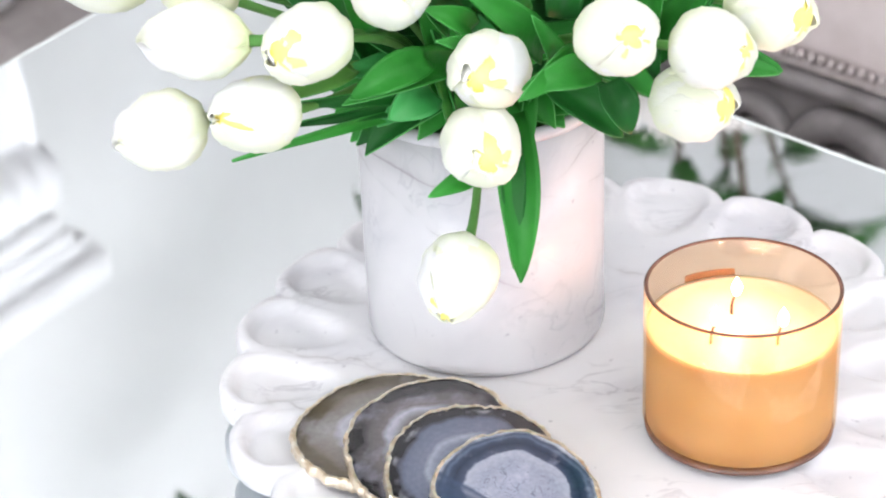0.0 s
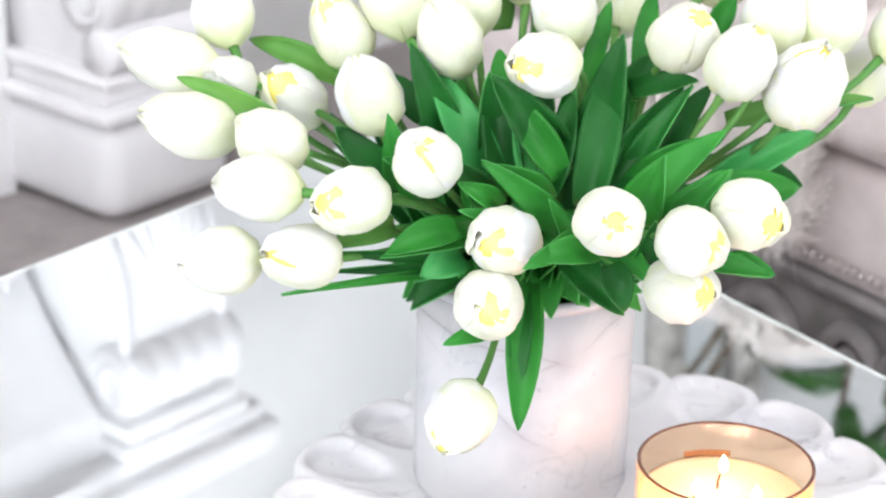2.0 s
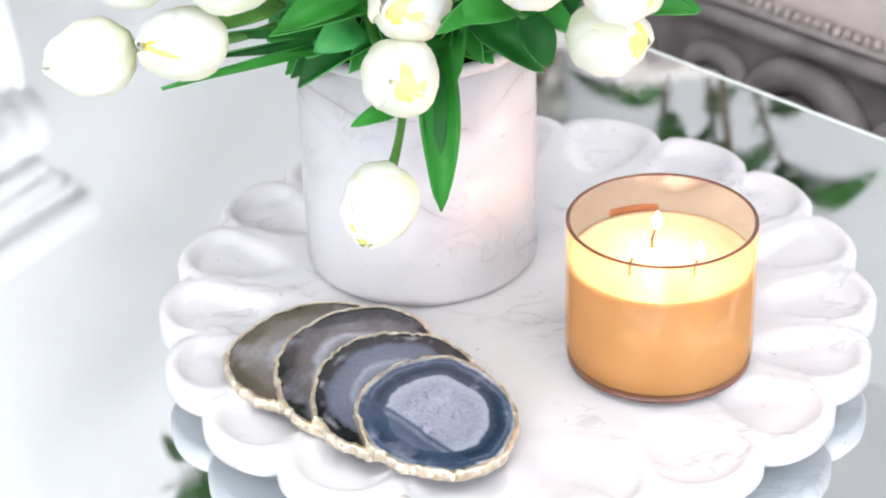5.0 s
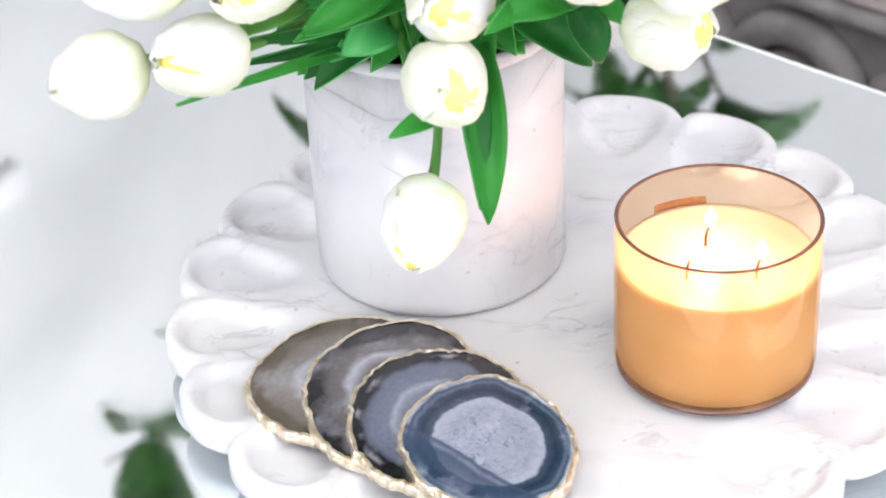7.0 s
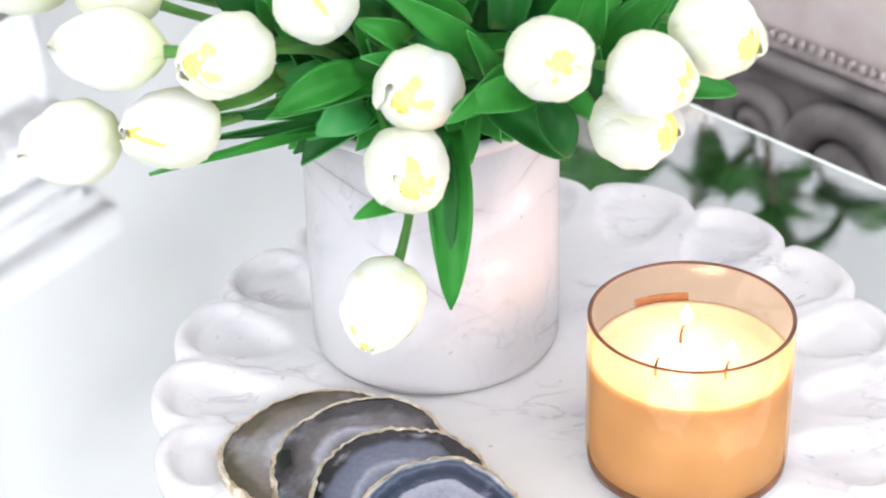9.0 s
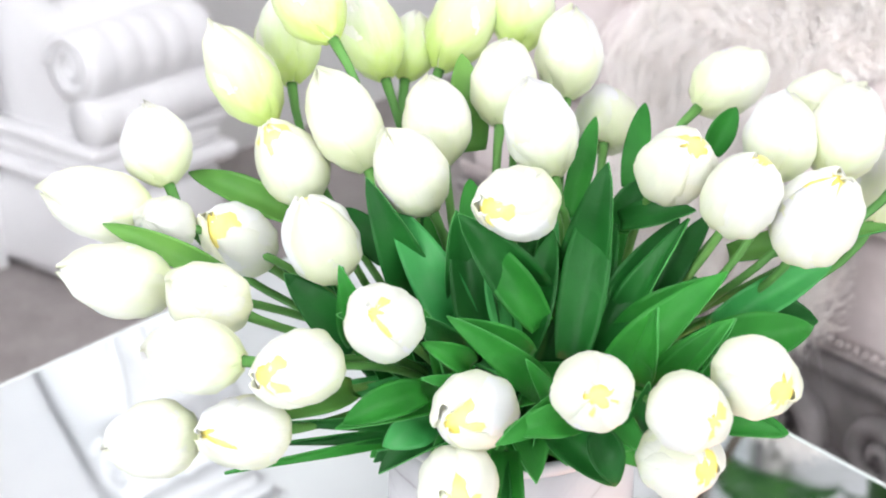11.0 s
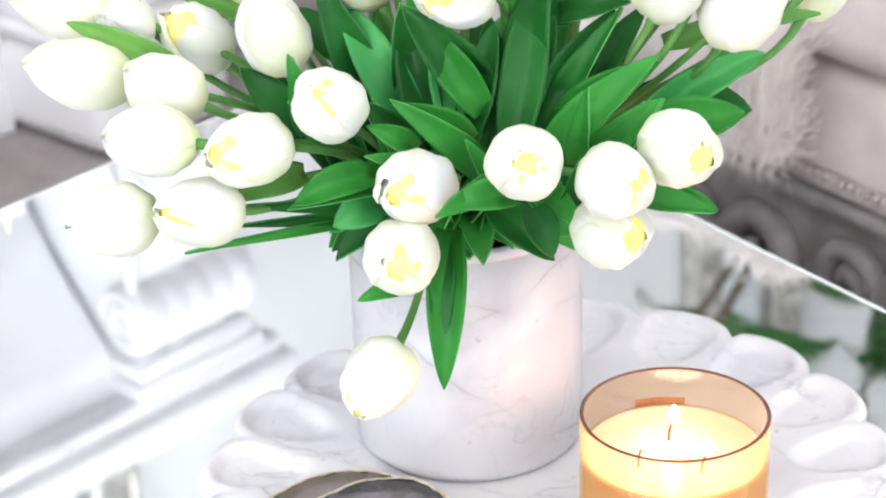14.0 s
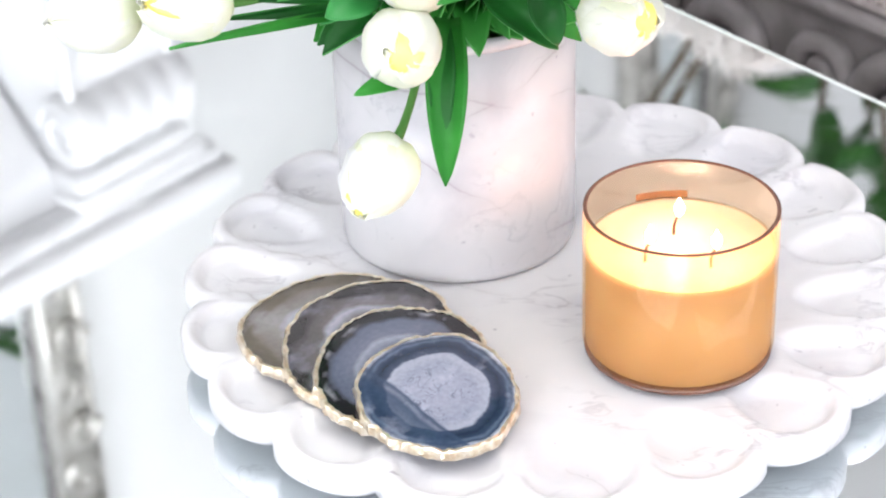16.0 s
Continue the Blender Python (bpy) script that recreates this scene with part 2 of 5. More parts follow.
def tube(points, radii, sides=10, closed=False):
    """A round tube along points, with a radius for each."""
    bm = bmesh.new()
    pts = [Vector(p) for p in points]
    side = None
    rings = []
    for i, p in enumerate(pts):
        d = (pts[min(i + 1, len(pts) - 1)] - pts[max(i - 1, 0)]).normalized()
        if side is None:
            side = d.orthogonal().normalized()
        side = (side - d * side.dot(d)).normalized()
        up = d.cross(side)
        r = radii[i] if isinstance(radii, (list, tuple)) else radii
        rings.append([bm.verts.new(p + (side * math.cos(a) + up * math.sin(a)) * r) for a in (2 * math.pi * k / sides for k in range(sides))])
    for a, b in zip(rings, rings[1:]):
        for k in range(sides):
            bm.faces.new((a[k], a[(k + 1) % sides], b[(k + 1) % sides], b[k]))
    bm.faces.new(rings[0][::-1])
    bm.faces.new(rings[-1])
    return bm


def bezier(p0, p1, p2, p3, n):
    return [p0 * (1 - u) ** 3 + p1 * 3 * u * (1 - u) ** 2 + p2 * 3 * u * u * (1 - u) + p3 * u ** 3 for u in (i / n for i in range(n + 1))]


def join(*bms):
    out = bmesh.new()
    for b in bms:
        me = bpy.data.meshes.new("tmp")
        b.to_mesh(me)
        b.free()
        out.from_mesh(me)
        bpy.data.meshes.remove(me)
    return out


# ---- room ----
X0, X1, Y0, Y1, Z0, Z1 = ROOM
tagged(part("floor", block(X0, X1, Y0, Y1, Z0 - 0.1, Z0), M_FLOOR, smooth=False), "taupe grey short pile carpet floor of the room", "floor", kind="structure")
tagged(part("ceiling", block(X0, X1, Y0, Y1, Z1, Z1 + 0.1), M_WHITE, smooth=False), "plain white painted ceiling of the room", "ceiling", kind="structure")
tagged(part("wall_north", block(X0, X1, Y1, Y1 + 0.15, Z0, Z1), M_WHITE, smooth=False), "white painted wall behind the fireplace", "wall", kind="structure")


def wall_with_window(name, along, at, thick, span, opening):
    """A wall along x or y with one rectangular opening (lo, hi, bottom, top)."""
    lo, hi, bottom, top = opening
    cells = [(span[0], lo, Z0, Z1), (hi, span[1], Z0, Z1), (lo, hi, Z0, bottom), (lo, hi, top, Z1)]
    bms = []
    for a, b, c, d in cells:
        bms.append(block(a, b, at, at + thick, c, d) if along == "x" else block(at, at + thick, a, b, c, d))
    return tagged(part(name, join(*bms), M_WHITE, smooth=False), "white painted wall with a tall window", "wall", kind="structure")


def window_unit(name, along, at, opening):
    lo, hi, bottom, top = opening
    w = thing(name, "white framed daylight window with clear panes", "window", kind="structure")
    t = 0.05
    mid = (lo + hi) / 2

    def b(a0, a1, d0, d1, z0, z1):
        return block(a0, a1, d0, d1, z0, z1, 0.004, 1) if along == "x" else block(d0, d1, a0, a1, z0, z1, 0.004, 1)

    bars = join(b(lo, lo + t, at, at + 0.05, bottom, top), b(hi - t, hi, at, at + 0.05, bottom, top), b(lo + t, hi - t, at, at + 0.05, bottom, bottom + t),
                b(lo + t, hi - t, at, at + 0.05, top - t, top), b(mid - 0.02, mid + 0.02, at + 0.003, at + 0.047, bottom + t, top - t))
    part("window_frame", bars, M_WHITE, w, smooth=False)
    for a0, a1 in ((lo + t, mid - 0.02), (mid + 0.02, hi - t)):
        p = part("pane", b(a0, a1, at + 0.022, at + 0.028, bottom + t, top - t), M_PANE, w, smooth=False)
        p.visible_shadow = False


wall_with_window("wall_west", "y", X0 - 0.15, 0.15, (Y0, Y1), (-1.4, 0.3, 0.1, 2.0))
window_unit("window_1", "y", X0 - 0.10, (-1.4, 0.3, 0.1, 2.0))
wall_with_window("wall_south", "x", Y0 - 0.15, 0.15, (X0, X1), (-1.2, 1.4, 0.35, 1.95))
window_unit("window_2", "x", Y0 - 0.10, (-1.2, 1.4, 0.35, 1.95))
tagged(part("wall_east", block(X1, X1 + 0.15, Y0, Y1, Z0, Z1), M_WALL, smooth=False), "pale grey painted wall behind the sofa", "wall", kind="structure")
for ob in [o for o in scene.objects if o.parent is None and (o.name.startswith(("wall", "window_1", "window_2")) or o.name in ("floor", "ceiling")) and o.type != "LIGHT"]:
    ob.matrix_basis = TURN @ ob.matrix_basis

# ---- mirror table ----
CORNER, ALONG_L, ALONG_R = Vector((-0.0945, 0.763)), Vector((-0.631, -0.776)), Vector((0.570, -0.821))


def table_plan(grow, z):
    a = CORNER + (ALONG_L + ALONG_R) * -grow
    pts = [a, a + ALONG_R * (1.25 + grow * 2), a + ALONG_R * (1.25 + grow * 2) + ALONG_L * (1.05 + grow * 2), a + ALONG_L * (1.05 + grow * 2)]
    return [Vector((p.x, p.y, z)) for p in pts]


def slab(rings):
    """A solid from stacked four-cornered outlines, from below to above."""
    bm = bmesh.new()
    rows = [[bm.verts.new(p) for p in r] for r in rings]
    bm.faces.new(rows[0])
    bm.faces.new(rows[-1])
    for a, b in zip(rows, rows[1:]):
        for k in range(len(a)):
            bm.faces.new((a[k], a[(k + 1) % len(a)], b[(k + 1) % len(b)], b[k]))
    return bm


table = thing("coffee_table", "square mirrored coffee table with a polished glass edge", "table")
part("tabletop", slab([table_plan(-0.001, TABLE - 0.004), table_plan(-0.001, TABLE)]), M_MIRROR, table, "pale silver mirror glass", smooth=False)
part("glass_edge", slab([table_plan(0.006, TABLE - 0.014), table_plan(0.006, TABLE - 0.003), table_plan(0.004, TABLE - 0.0008), table_plan(0.0, TABLE - 0.0005), table_plan(0.0, TABLE - 0.0045)]), M_EDGE, table, "greenish ground glass edge", smooth=False)
part("apron", slab([table_plan(-0.03, TABLE - 0.10), table_plan(-0.03, TABLE - 0.0145)]), M_MIRROR, table, smooth=False)
for p in table_plan(-0.06, 0):
    part("leg", block(p.x - 0.025, p.x + 0.025, p.y - 0.025, p.y + 0.025, FLOOR, TABLE - 0.101, 0.006), M_SILVER, table, smooth=False)

# ---- tray ----
TRAY_AT, LOBES, R_CUSP, R_LOBE = Vector((0.0408, 0.0109, 0)), 19, 0.1885, 0.2035


def scalloped_tray():
    """A round plate whose border is a ring of hollowed petals."""
    bm = bmesh.new()
    per, rings = 16, 34
    n = LOBES * per
    shift = radians(-4.5)

    def rim(a):
        f = ((a - shift) / (2 * math.pi) * LOBES) % 1.0 - 0.5
        oval = 1 + 0.042 * math.cos(2 * (a - radians(76)))
        return (R_CUSP + (R_LOBE - R_CUSP) * max(0.0, 1 - (2 * abs(f)) ** 2.2) ** 0.62) * oval, f

    def height(r, a):
        edge, f = rim(a)
        across = abs(f) * 2
        r *= R_LOBE / (R_LOBE * (1 + 0.042 * math.cos(2 * (a - radians(76)))))
        edge = R_CUSP + (R_LOBE - R_CUSP) * max(0.0, 1 - across ** 2.2) ** 0.62
        lift = 0.0050 * min(1, max(0, (r - 0.128) / 0.050)) ** 2
        mid = 0.176
        e = ((r - mid) / (0.0215 if r > mid else 0.040)) ** 2 + (across / 0.86) ** 2
        depth = min(1.0, max(0.0, (1 - e) / (0.34 if r > mid else 0.75)))
        dip = -0.0062 * depth * depth * (3 - 2 * depth)
        groove = -0.0026 * max(0.0, 1 - (1 - across) / 0.12) * min(1, max(0, (r - 0.150) / 0.03))
        soft = -0.0030 * max(0.0, 1 - (edge - r) / 0.0030) ** 2
        return lift + dip + groove + soft

    top, low = [], []
    for k in range(rings + 1):
        row = []
        for i in range(n):
            a = 2 * math.pi * i / n
            edge, _ = rim(a)
            if k <= 8:
                r = 0.124 * k / 8
            else:
                r = 0.124 + (edge - 0.124) * ((k - 8) / (rings - 8)) ** 0.9
            row.append(bm.verts.new((r * math.cos(a), r * math.sin(a), height(r, a))) if r > 0 else None)
        top.append(row)
    centre = bm.verts.new((0, 0, 0))
    for i in range(n):
        j = (i + 1) % n
        bm.faces.new((centre, top[1][i], top[1][j]))
        for k in range(1, rings):
            bm.faces.new((top[k][i], top[k + 1][i], top[k + 1][j], top[k][j]))
    below = []
    for inset, z in ((0.0, -0.008), (0.003, -0.0108), (0.05, -0.0115)):
        row = []
        for i in range(n):
            a = 2 * math.pi * i / n
            r = rim(a)[0] - inset
            row.append(bm.verts.new((r * math.cos(a), r * math.sin(a), z)))
        below.append(row)
    rows = [top[-1]] + below
    for a, b in zip(rows, rows[1:]):
        for i in range(n):
            j = (i + 1) % n
            bm.faces.new((a[i], b[i], b[j], a[j]))
    bm.faces.new(below[-1])
    return bm


tray = thing("scalloped_tray", "round white marble tray with a border of hollowed scallops", "tray", (TRAY_AT.x, TRAY_AT.y, TRAY))
part("plate", scalloped_tray(), M_TRAY, tray)
part("foot", lathe([(0.0, TABLE - TRAY + 0.0005), (0.085, TABLE - TRAY + 0.0005), (0.09, -0.0185), (0.09, -0.0121), (0.0, -0.0119)], 64), M_TRAY, tray)

# ---- vase ----
VASE_R, VASE_H = 0.0652, 0.142
vase = thing("flower_vase", "polished white marble cylinder vase with grey veins", "vase", VASE)
part("body", lathe([(0.0, 0.0006), (VASE_R - 0.003, 0.0006), (VASE_R - 0.001, 0.002), (VASE_R, 0.005), (VASE_R, VASE_H - 0.0062), (VASE_R - 0.008, VASE_H - 0.0062), (VASE_R - 0.008, 0.012), (0.0, 0.010)], 160), M_VASE, vase)
part("rim", lathe([(VASE_R - 0.008, VASE_H - 0.006), (VASE_R, VASE_H - 0.006), (VASE_R, VASE_H - 0.004), (VASE_R - 0.0015, VASE_H - 0.001), (VASE_R - 0.004, VASE_H), (VASE_R - 0.007, VASE_H - 0.002), (VASE_R - 0.008, VASE_H - 0.006)], 160), M_VASE, vase)

# ---- candle ----
JAR_R, JAR_H, WAX_H = 0.0481, 0.0836, 0.0615
candle = thing("jar_candle", "lit three-wick candle of cream wax in an amber glass jar", "candle", JAR)
jar = part("jar", lathe([(JAR_R - 0.0012, 0.0066), (JAR_R, 0.010), (JAR_R, 0.018), (JAR_R, JAR_H - 0.001), (JAR_R - 0.0004, JAR_H), (JAR_R - 0.0010, JAR_H), (JAR_R - 0.0014, JAR_H - 0.001),
                         (JAR_R - 0.0014, 0.0085)], 128), M_AMBER, candle, "amber glass jar wall")
part("lip", lathe([(JAR_R - 0.0021, JAR_H), (JAR_R - 0.0016, JAR_H + 0.0005), (JAR_R - 0.0004, JAR_H + 0.0005), (JAR_R + 0.0001, JAR_H), (JAR_R - 0.0004, JAR_H - 0.0005), (JAR_R - 0.0016, JAR_H - 0.0005), (JAR_R - 0.0021, JAR_H)], 128),
     M_AMBER_BASE, jar, "dark amber rim")
part("glass_base", lathe([(0, 0.0006), (JAR_R - 0.009, 0.0006), (JAR_R - 0.0042, 0.0020), (JAR_R - 0.0008, 0.0045), (JAR_R - 0.0012, 0.0064), (0, 0.0068)], 96), M_AMBER_BASE, jar, "thick dark amber base")
part("wax", lathe([(0, 0.0072), (JAR_R - 0.0040, 0.0072), (JAR_R - 0.0018, 0.0085), (JAR_R - 0.0016, 0.02), (JAR_R - 0.0016, WAX_H + 0.001), (JAR_R - 0.0035, WAX_H + 0.0002), (JAR_R - 0.010, WAX_H - 0.001), (0, WAX_H - 0.0015)], 96), M_WAX, candle, "melting cream wax")
for k, (dx, dy) in enumerate(((-0.0015, 0.013), (-0.019, -0.012), (0.012, -0.020))):
    base = Vector((dx, dy, WAX_H - 0.0035))
    wick = part("wick", tube([base, base + Vector((0, 0, 0.007)), base + Vector((0.0009, 0.0004, 0.0105)), base + Vector((0.0032, 0.0012, 0.0130))], [0.0008, 0.0008, 0.0007, 0.0004], 8), M_WICK, candle)
    flame = bmesh.new()
    bmesh.ops.create_uvsphere(flame, u_segments=16, v_segments=12, radius=1)
    for vert in flame.verts:
        z = vert.co.z
        s = 0.0026 * (1 - 0.55 * max(0, z)) * (1 if z < 0 else (1 - z) ** 0.3 if z < 1 else 0)
        vert.co = Vector((vert.co.x * s, vert.co.y * s, 0.0052 * z))
    bmesh.ops.translate(flame, verts=flame.verts, vec=base + Vector((0.0026, 0.0010, 0.0172)))
    f = part("flame", flame, M_FLAME, wick, "small yellow flame")
    f.visible_shadow = False
    glow = bpy.data.lights.new("flame_light", "POINT")
    glow.energy, glow.color, glow.shadow_soft_size = 0.080, (1.0, 0.35, 0.27), 0.004
    new("flame_light", glow).location = JAR + base + Vector((0.002, 0, 0.0180))

label_bm = bmesh.new()
rows = []
for z in (0.032, 0.0655):
    rows.append([label_bm.verts.new((r * math.cos(a), r * math.sin(a), z)) for r in (JAR_R + 0.0001, JAR_R + 0.0004) for a in (radians(78 + 32 * k / 16) for k in range(17))])
for k in range(16):
    label_bm.faces.new((rows[0][k], rows[0][k + 1], rows[1][k + 1], rows[1][k]))
    label_bm.faces.new((rows[0][k + 18], rows[0][k + 17], rows[1][k + 17], rows[1][k + 18]))
    label_bm.faces.new((rows[1][k], rows[1][k + 1], rows[1][k + 18], rows[1][k + 17]))
part("paper_label", label_bm, plain("tan_paper_label", (0.13, 0.115, 0.10), (0.17, 0.15, 0.13), 0.7, 60, 0, 0.1), candle, "small tan paper label")

# ---- agate coasters ----


def agate(name, stops, seed, wobble, extra):
    """Agate bands that follow the slice's own outline, with grain, inclusions and a polish."""
    m, nt, b = node_mat(name)
    c = nt.nodes.new("ShaderNodeTexCoord")

    def noise_at(scale, detail, w, distortion=0.0):
        n = nt.nodes.new("ShaderNodeTexNoise")
        n.noise_dimensions = "4D"
        n.inputs["Scale"].default_value, n.inputs["Detail"].default_value, n.inputs["W"].default_value, n.inputs["Distortion"].default_value = scale, detail, w, distortion
        nt.links.new(c.outputs["UV"], n.inputs["Vector"])
        return n

    low = noise_at(1.7, 3, seed)
    warp = nt.nodes.new("ShaderNodeVectorMath")
    warp.operation = "MULTIPLY_ADD"
    warp.inputs[1].default_value = (wobble, wobble, 0)
    nt.links.new(low.outputs["Color"], warp.inputs[0])
    back = nt.nodes.new("ShaderNodeVectorMath")
    back.operation = "ADD"
    back.inputs[1].default_value = (-wobble / 2, -wobble / 2, 0)
    nt.links.new(c.outputs["UV"], back.inputs[0])
    nt.links.new(back.outputs[0], warp.inputs[2])
    length = nt.nodes.new("ShaderNodeVectorMath")
    length.operation = "LENGTH"
    nt.links.new(warp.outputs[0], length.inputs[0])
    jag = nt.nodes.new("ShaderNodeMath")
    jag.operation = "MULTIPLY_ADD"
    jag.inputs[1].default_value = 0.07
    nt.links.new(noise_at(7, 5, seed + 1).outputs["Fac"], jag.inputs[0])
    nt.links.new(length.outputs["Value"], jag.inputs[2])
    col = ramp(nt, jag.outputs[0], stops)
    saw = nt.nodes.new("ShaderNodeMath")
    saw.operation = "SINE"
    many = nt.nodes.new("ShaderNodeMath")
    many.operation = "MULTIPLY"
    many.inputs[1].default_value = 95
    nt.links.new(jag.outputs[0], many.inputs[0])
    nt.links.new(many.outputs[0], saw.inputs[0])
    col = mixed(nt, col, ramp(nt, saw.outputs[0], [(0.0, (0.72, 0.74, 0.80)), (0.9, (1, 1, 1))]), extra.get("lines", 0.05), "MULTIPLY")
    cloud = noise_at(2.4, 4, seed + 5)
    col = mixed(nt, col, extra["cloud"], ramp(nt, cloud.outputs["Fac"], [(0.52, (0, 0, 0)), (0.72, (0.6, 0.6, 0.6))]))
    if "band" in extra:
        dot = nt.nodes.new("ShaderNodeVectorMath")
        dot.operation = "DOT_PRODUCT"
        dot.inputs[1].default_value = extra["band"]
        nt.links.new(warp.outputs[0], dot.inputs[0])
        col = mixed(nt, col, extra["band_colour"], ramp(nt, dot.outputs["Value"], [(0.30, (0, 0, 0)), (0.34, (0.92, 0.92, 0.92)), (0.41, (0.55, 0.55, 0.55)), (0.47, (0.9, 0.9, 0.9)), (0.66, (0.75, 0.75, 0.75)), (0.78, (0, 0, 0))]))
    if "spots" in extra:
        crack = noise_at(5.5, 8, seed + 7, 1.2)
        line = ramp(nt, crack.outputs["Fac"], [(0.47, (0, 0, 0)), (0.50, (1, 1, 1)), (0.53, (0, 0, 0))])
        near = ramp(nt, length.outputs["Value"], [(0.30, (0.8, 0.8, 0.8)), (0.55, (0, 0, 0))])
        some = ramp(nt, noise_at(3.1, 2, seed + 8).outputs["Fac"], [(0.44, (0, 0, 0)), (0.54, (1, 1, 1))])
        col = mixed(nt, col, extra["spots"], mixed(nt, mixed(nt, line, near, 1.0, "MULTIPLY"), some, 1.0, "MULTIPLY"))
    if "rim" in extra:
        blot = ramp(nt, noise_at(2.6, 4, seed + 11).outputs["Fac"], [(0.40, (0, 0, 0)), (0.50, (1, 1, 1))])
        outer = ramp(nt, jag.outputs[0], [(0.79, (0, 0, 0)), (0.86, (1, 1, 1))])
        col = mixed(nt, col, extra["rim"], mixed(nt, blot, outer, 1.0, "MULTIPLY"))
    grain = noise_at(16, 5, seed + 13)
    col = mixed(nt, col, ramp(nt, grain.outputs["Fac"], [(0.35, (0.80, 0.80, 0.82)), (0.65, (1.04, 1.04, 1.04))]), 0.7, "MULTIPLY")
    nt.links.new(col, b.inputs["Base Color"])
    b.inputs["Roughness"].default_value = 0.08
    b.inputs["Coat Weight"].default_value = 0.3
    return m


def coaster(place, rx, ry, turn, tilt, tilt_way, material, seed, label):
    """A polished agate slice with an uneven gilded border."""
    rnd = random.Random(seed)
    n = 96
    ph = [rnd.uniform(0, 6.28) for _ in range(4)]
    ring = [Vector((math.cos(2 * math.pi * i / n), math.sin(2 * math.pi * i / n), seed * 0.37)) for i in range(n)]
    noise_at = [1.5 * noise.noise(p * 5) + 1.1 * noise.noise(p * 14 + Vector((3, 1, 0))) + 0.4 * rnd.uniform(-1, 1) for p in ring]

    def outline(i, rough):
        a = 2 * math.pi * i / n
        k = 1 + 0.035 * math.sin(2 * a + ph[0]) + 0.022 * math.sin(3 * a + ph[1]) + 0.012 * math.sin(5 * a + ph[2]) + 0.006 * math.sin(11 * a + ph[3]) + rough * 0.016 * noise_at[int(i) % n]
        return rx * k * math.cos(a), ry * k * math.sin(a)

    h = 0.0029
    ob = thing("agate_coaster", label, "coaster", place, "fan of agate coasters")
    axis = Vector((-tilt_way[1], tilt_way[0], 0)).normalized()
    ob.matrix_basis = Matrix.Translation(place) @ Matrix.Rotation(radians(tilt), 4, axis) @ Matrix.Rotation(radians(turn), 4, "Z")
    bm = bmesh.new()
    uv = bm.loops.layers.uv.new("slice")
    rows = []
    for k, z in ((0.958, -h), (0.962, h - 0.0004), (0.955, h), (0.80, h), (0.55, h), (0.28, h)):
        rows.append([bm.verts.new((outline(i, 0.5)[0] * k, outline(i, 0.5)[1] * k, z)) for i in range(n)])
    for a, b in zip(rows, rows[1:]):
        for i in range(n):
            bm.faces.new((a[i], a[(i + 1) % n], b[(i + 1) % n], b[i]))
    for row in (rows[0], rows[-1]):
        c = bm.verts.new((0, 0, row[0].co.z))
        for i in range(n):
            bm.faces.new((row[i], row[(i + 1) % n], c))
    for face in bm.faces:
        for lp in face.loops:
            a = math.atan2(lp.vert.co.y / ry, lp.vert.co.x / rx)
            far = math.hypot(*outline(a / (2 * math.pi) * n % n, 0))
            f = math.hypot(lp.vert.co.x, lp.vert.co.y) / far if far else 0
            lp[uv].uv = (f * math.cos(a), f * math.sin(a))
    part("stone_slice", bm, material, ob, "banded polished agate", smooth=False)
    bm = bmesh.new()
    rows = []
    for k, z, rough in ((0.95, -h - 0.0003, 0.3), (1.0, -h + 0.0006, 1.2), (1.012, 0, 1.6), (1.0, h - 0.0004, 1.4), (0.985, h + 0.0004, 1.3), (0.948, h + 0.0003, 1.1)):
        rows.append([bm.verts.new((outline(i, rough)[0] * (k + 0.005 * rnd.uniform(-1, 1) * rough), outline(i, rough)[1] * (k + 0.005 * rnd.uniform(-1, 1) * rough), z + 0.0004 * rnd.uniform(-1, 1))) for i in range(n)])
    for a, b in zip(rows, rows[1:]):
        for i in range(n):
            bm.faces.new((a[i], a[(i + 1) % n], b[(i + 1) % n], b[i]))
    part("gold_rim", bm, M_GOLD, ob, "rough gold-leaf edge", smooth=False)
    return ob


AG_BROWN = agate("brown_agate", [(0.0, (0.17, 0.150, 0.142)), (0.30, (0.20, 0.18, 0.175)), (0.47, (0.40, 0.40, 0.46)), (0.56, (0.21, 0.188, 0.18)), (0.72, (0.165, 0.145, 0.128)), (0.88, (0.095, 0.076, 0.056)), (1.0, (0.05, 0.038, 0.022))], 1.0, 0.42,
                 {"cloud": (0.30, 0.29, 0.31), "rim": (0.075, 0.060, 0.038)})
AG_GREY = agate("grey_agate", [(0.0, (0.17, 0.155, 0.16)), (0.40, (0.145, 0.13, 0.132)), (0.55, (0.33, 0.33, 0.39)), (0.64, (0.12, 0.107, 0.108)), (0.84, (0.082, 0.074, 0.080)), (0.95, (0.05, 0.045, 0.048)), (1.0, (0.012, 0.011, 0.012))], 2.5, 0.35,
                {"cloud": (0.30, 0.30, 0.37), "rim": (0.022, 0.020, 0.022)})
AG_SLATE = agate("slate_agate", [(0.0, (0.20, 0.215, 0.28)), (0.40, (0.165, 0.18, 0.24)), (0.50, (0.27, 0.285, 0.345)), (0.56, (0.13, 0.145, 0.20)), (0.76, (0.105, 0.118, 0.165)), (0.86, (0.06, 0.064, 0.088)), (0.92, (0.25, 0.25, 0.27)), (0.95, (0.02, 0.02, 0.024))], 4.0, 0.22,
                 {"cloud": (0.17, 0.18, 0.24), "rim": (0.013, 0.012, 0.015), "lines": 0.16})
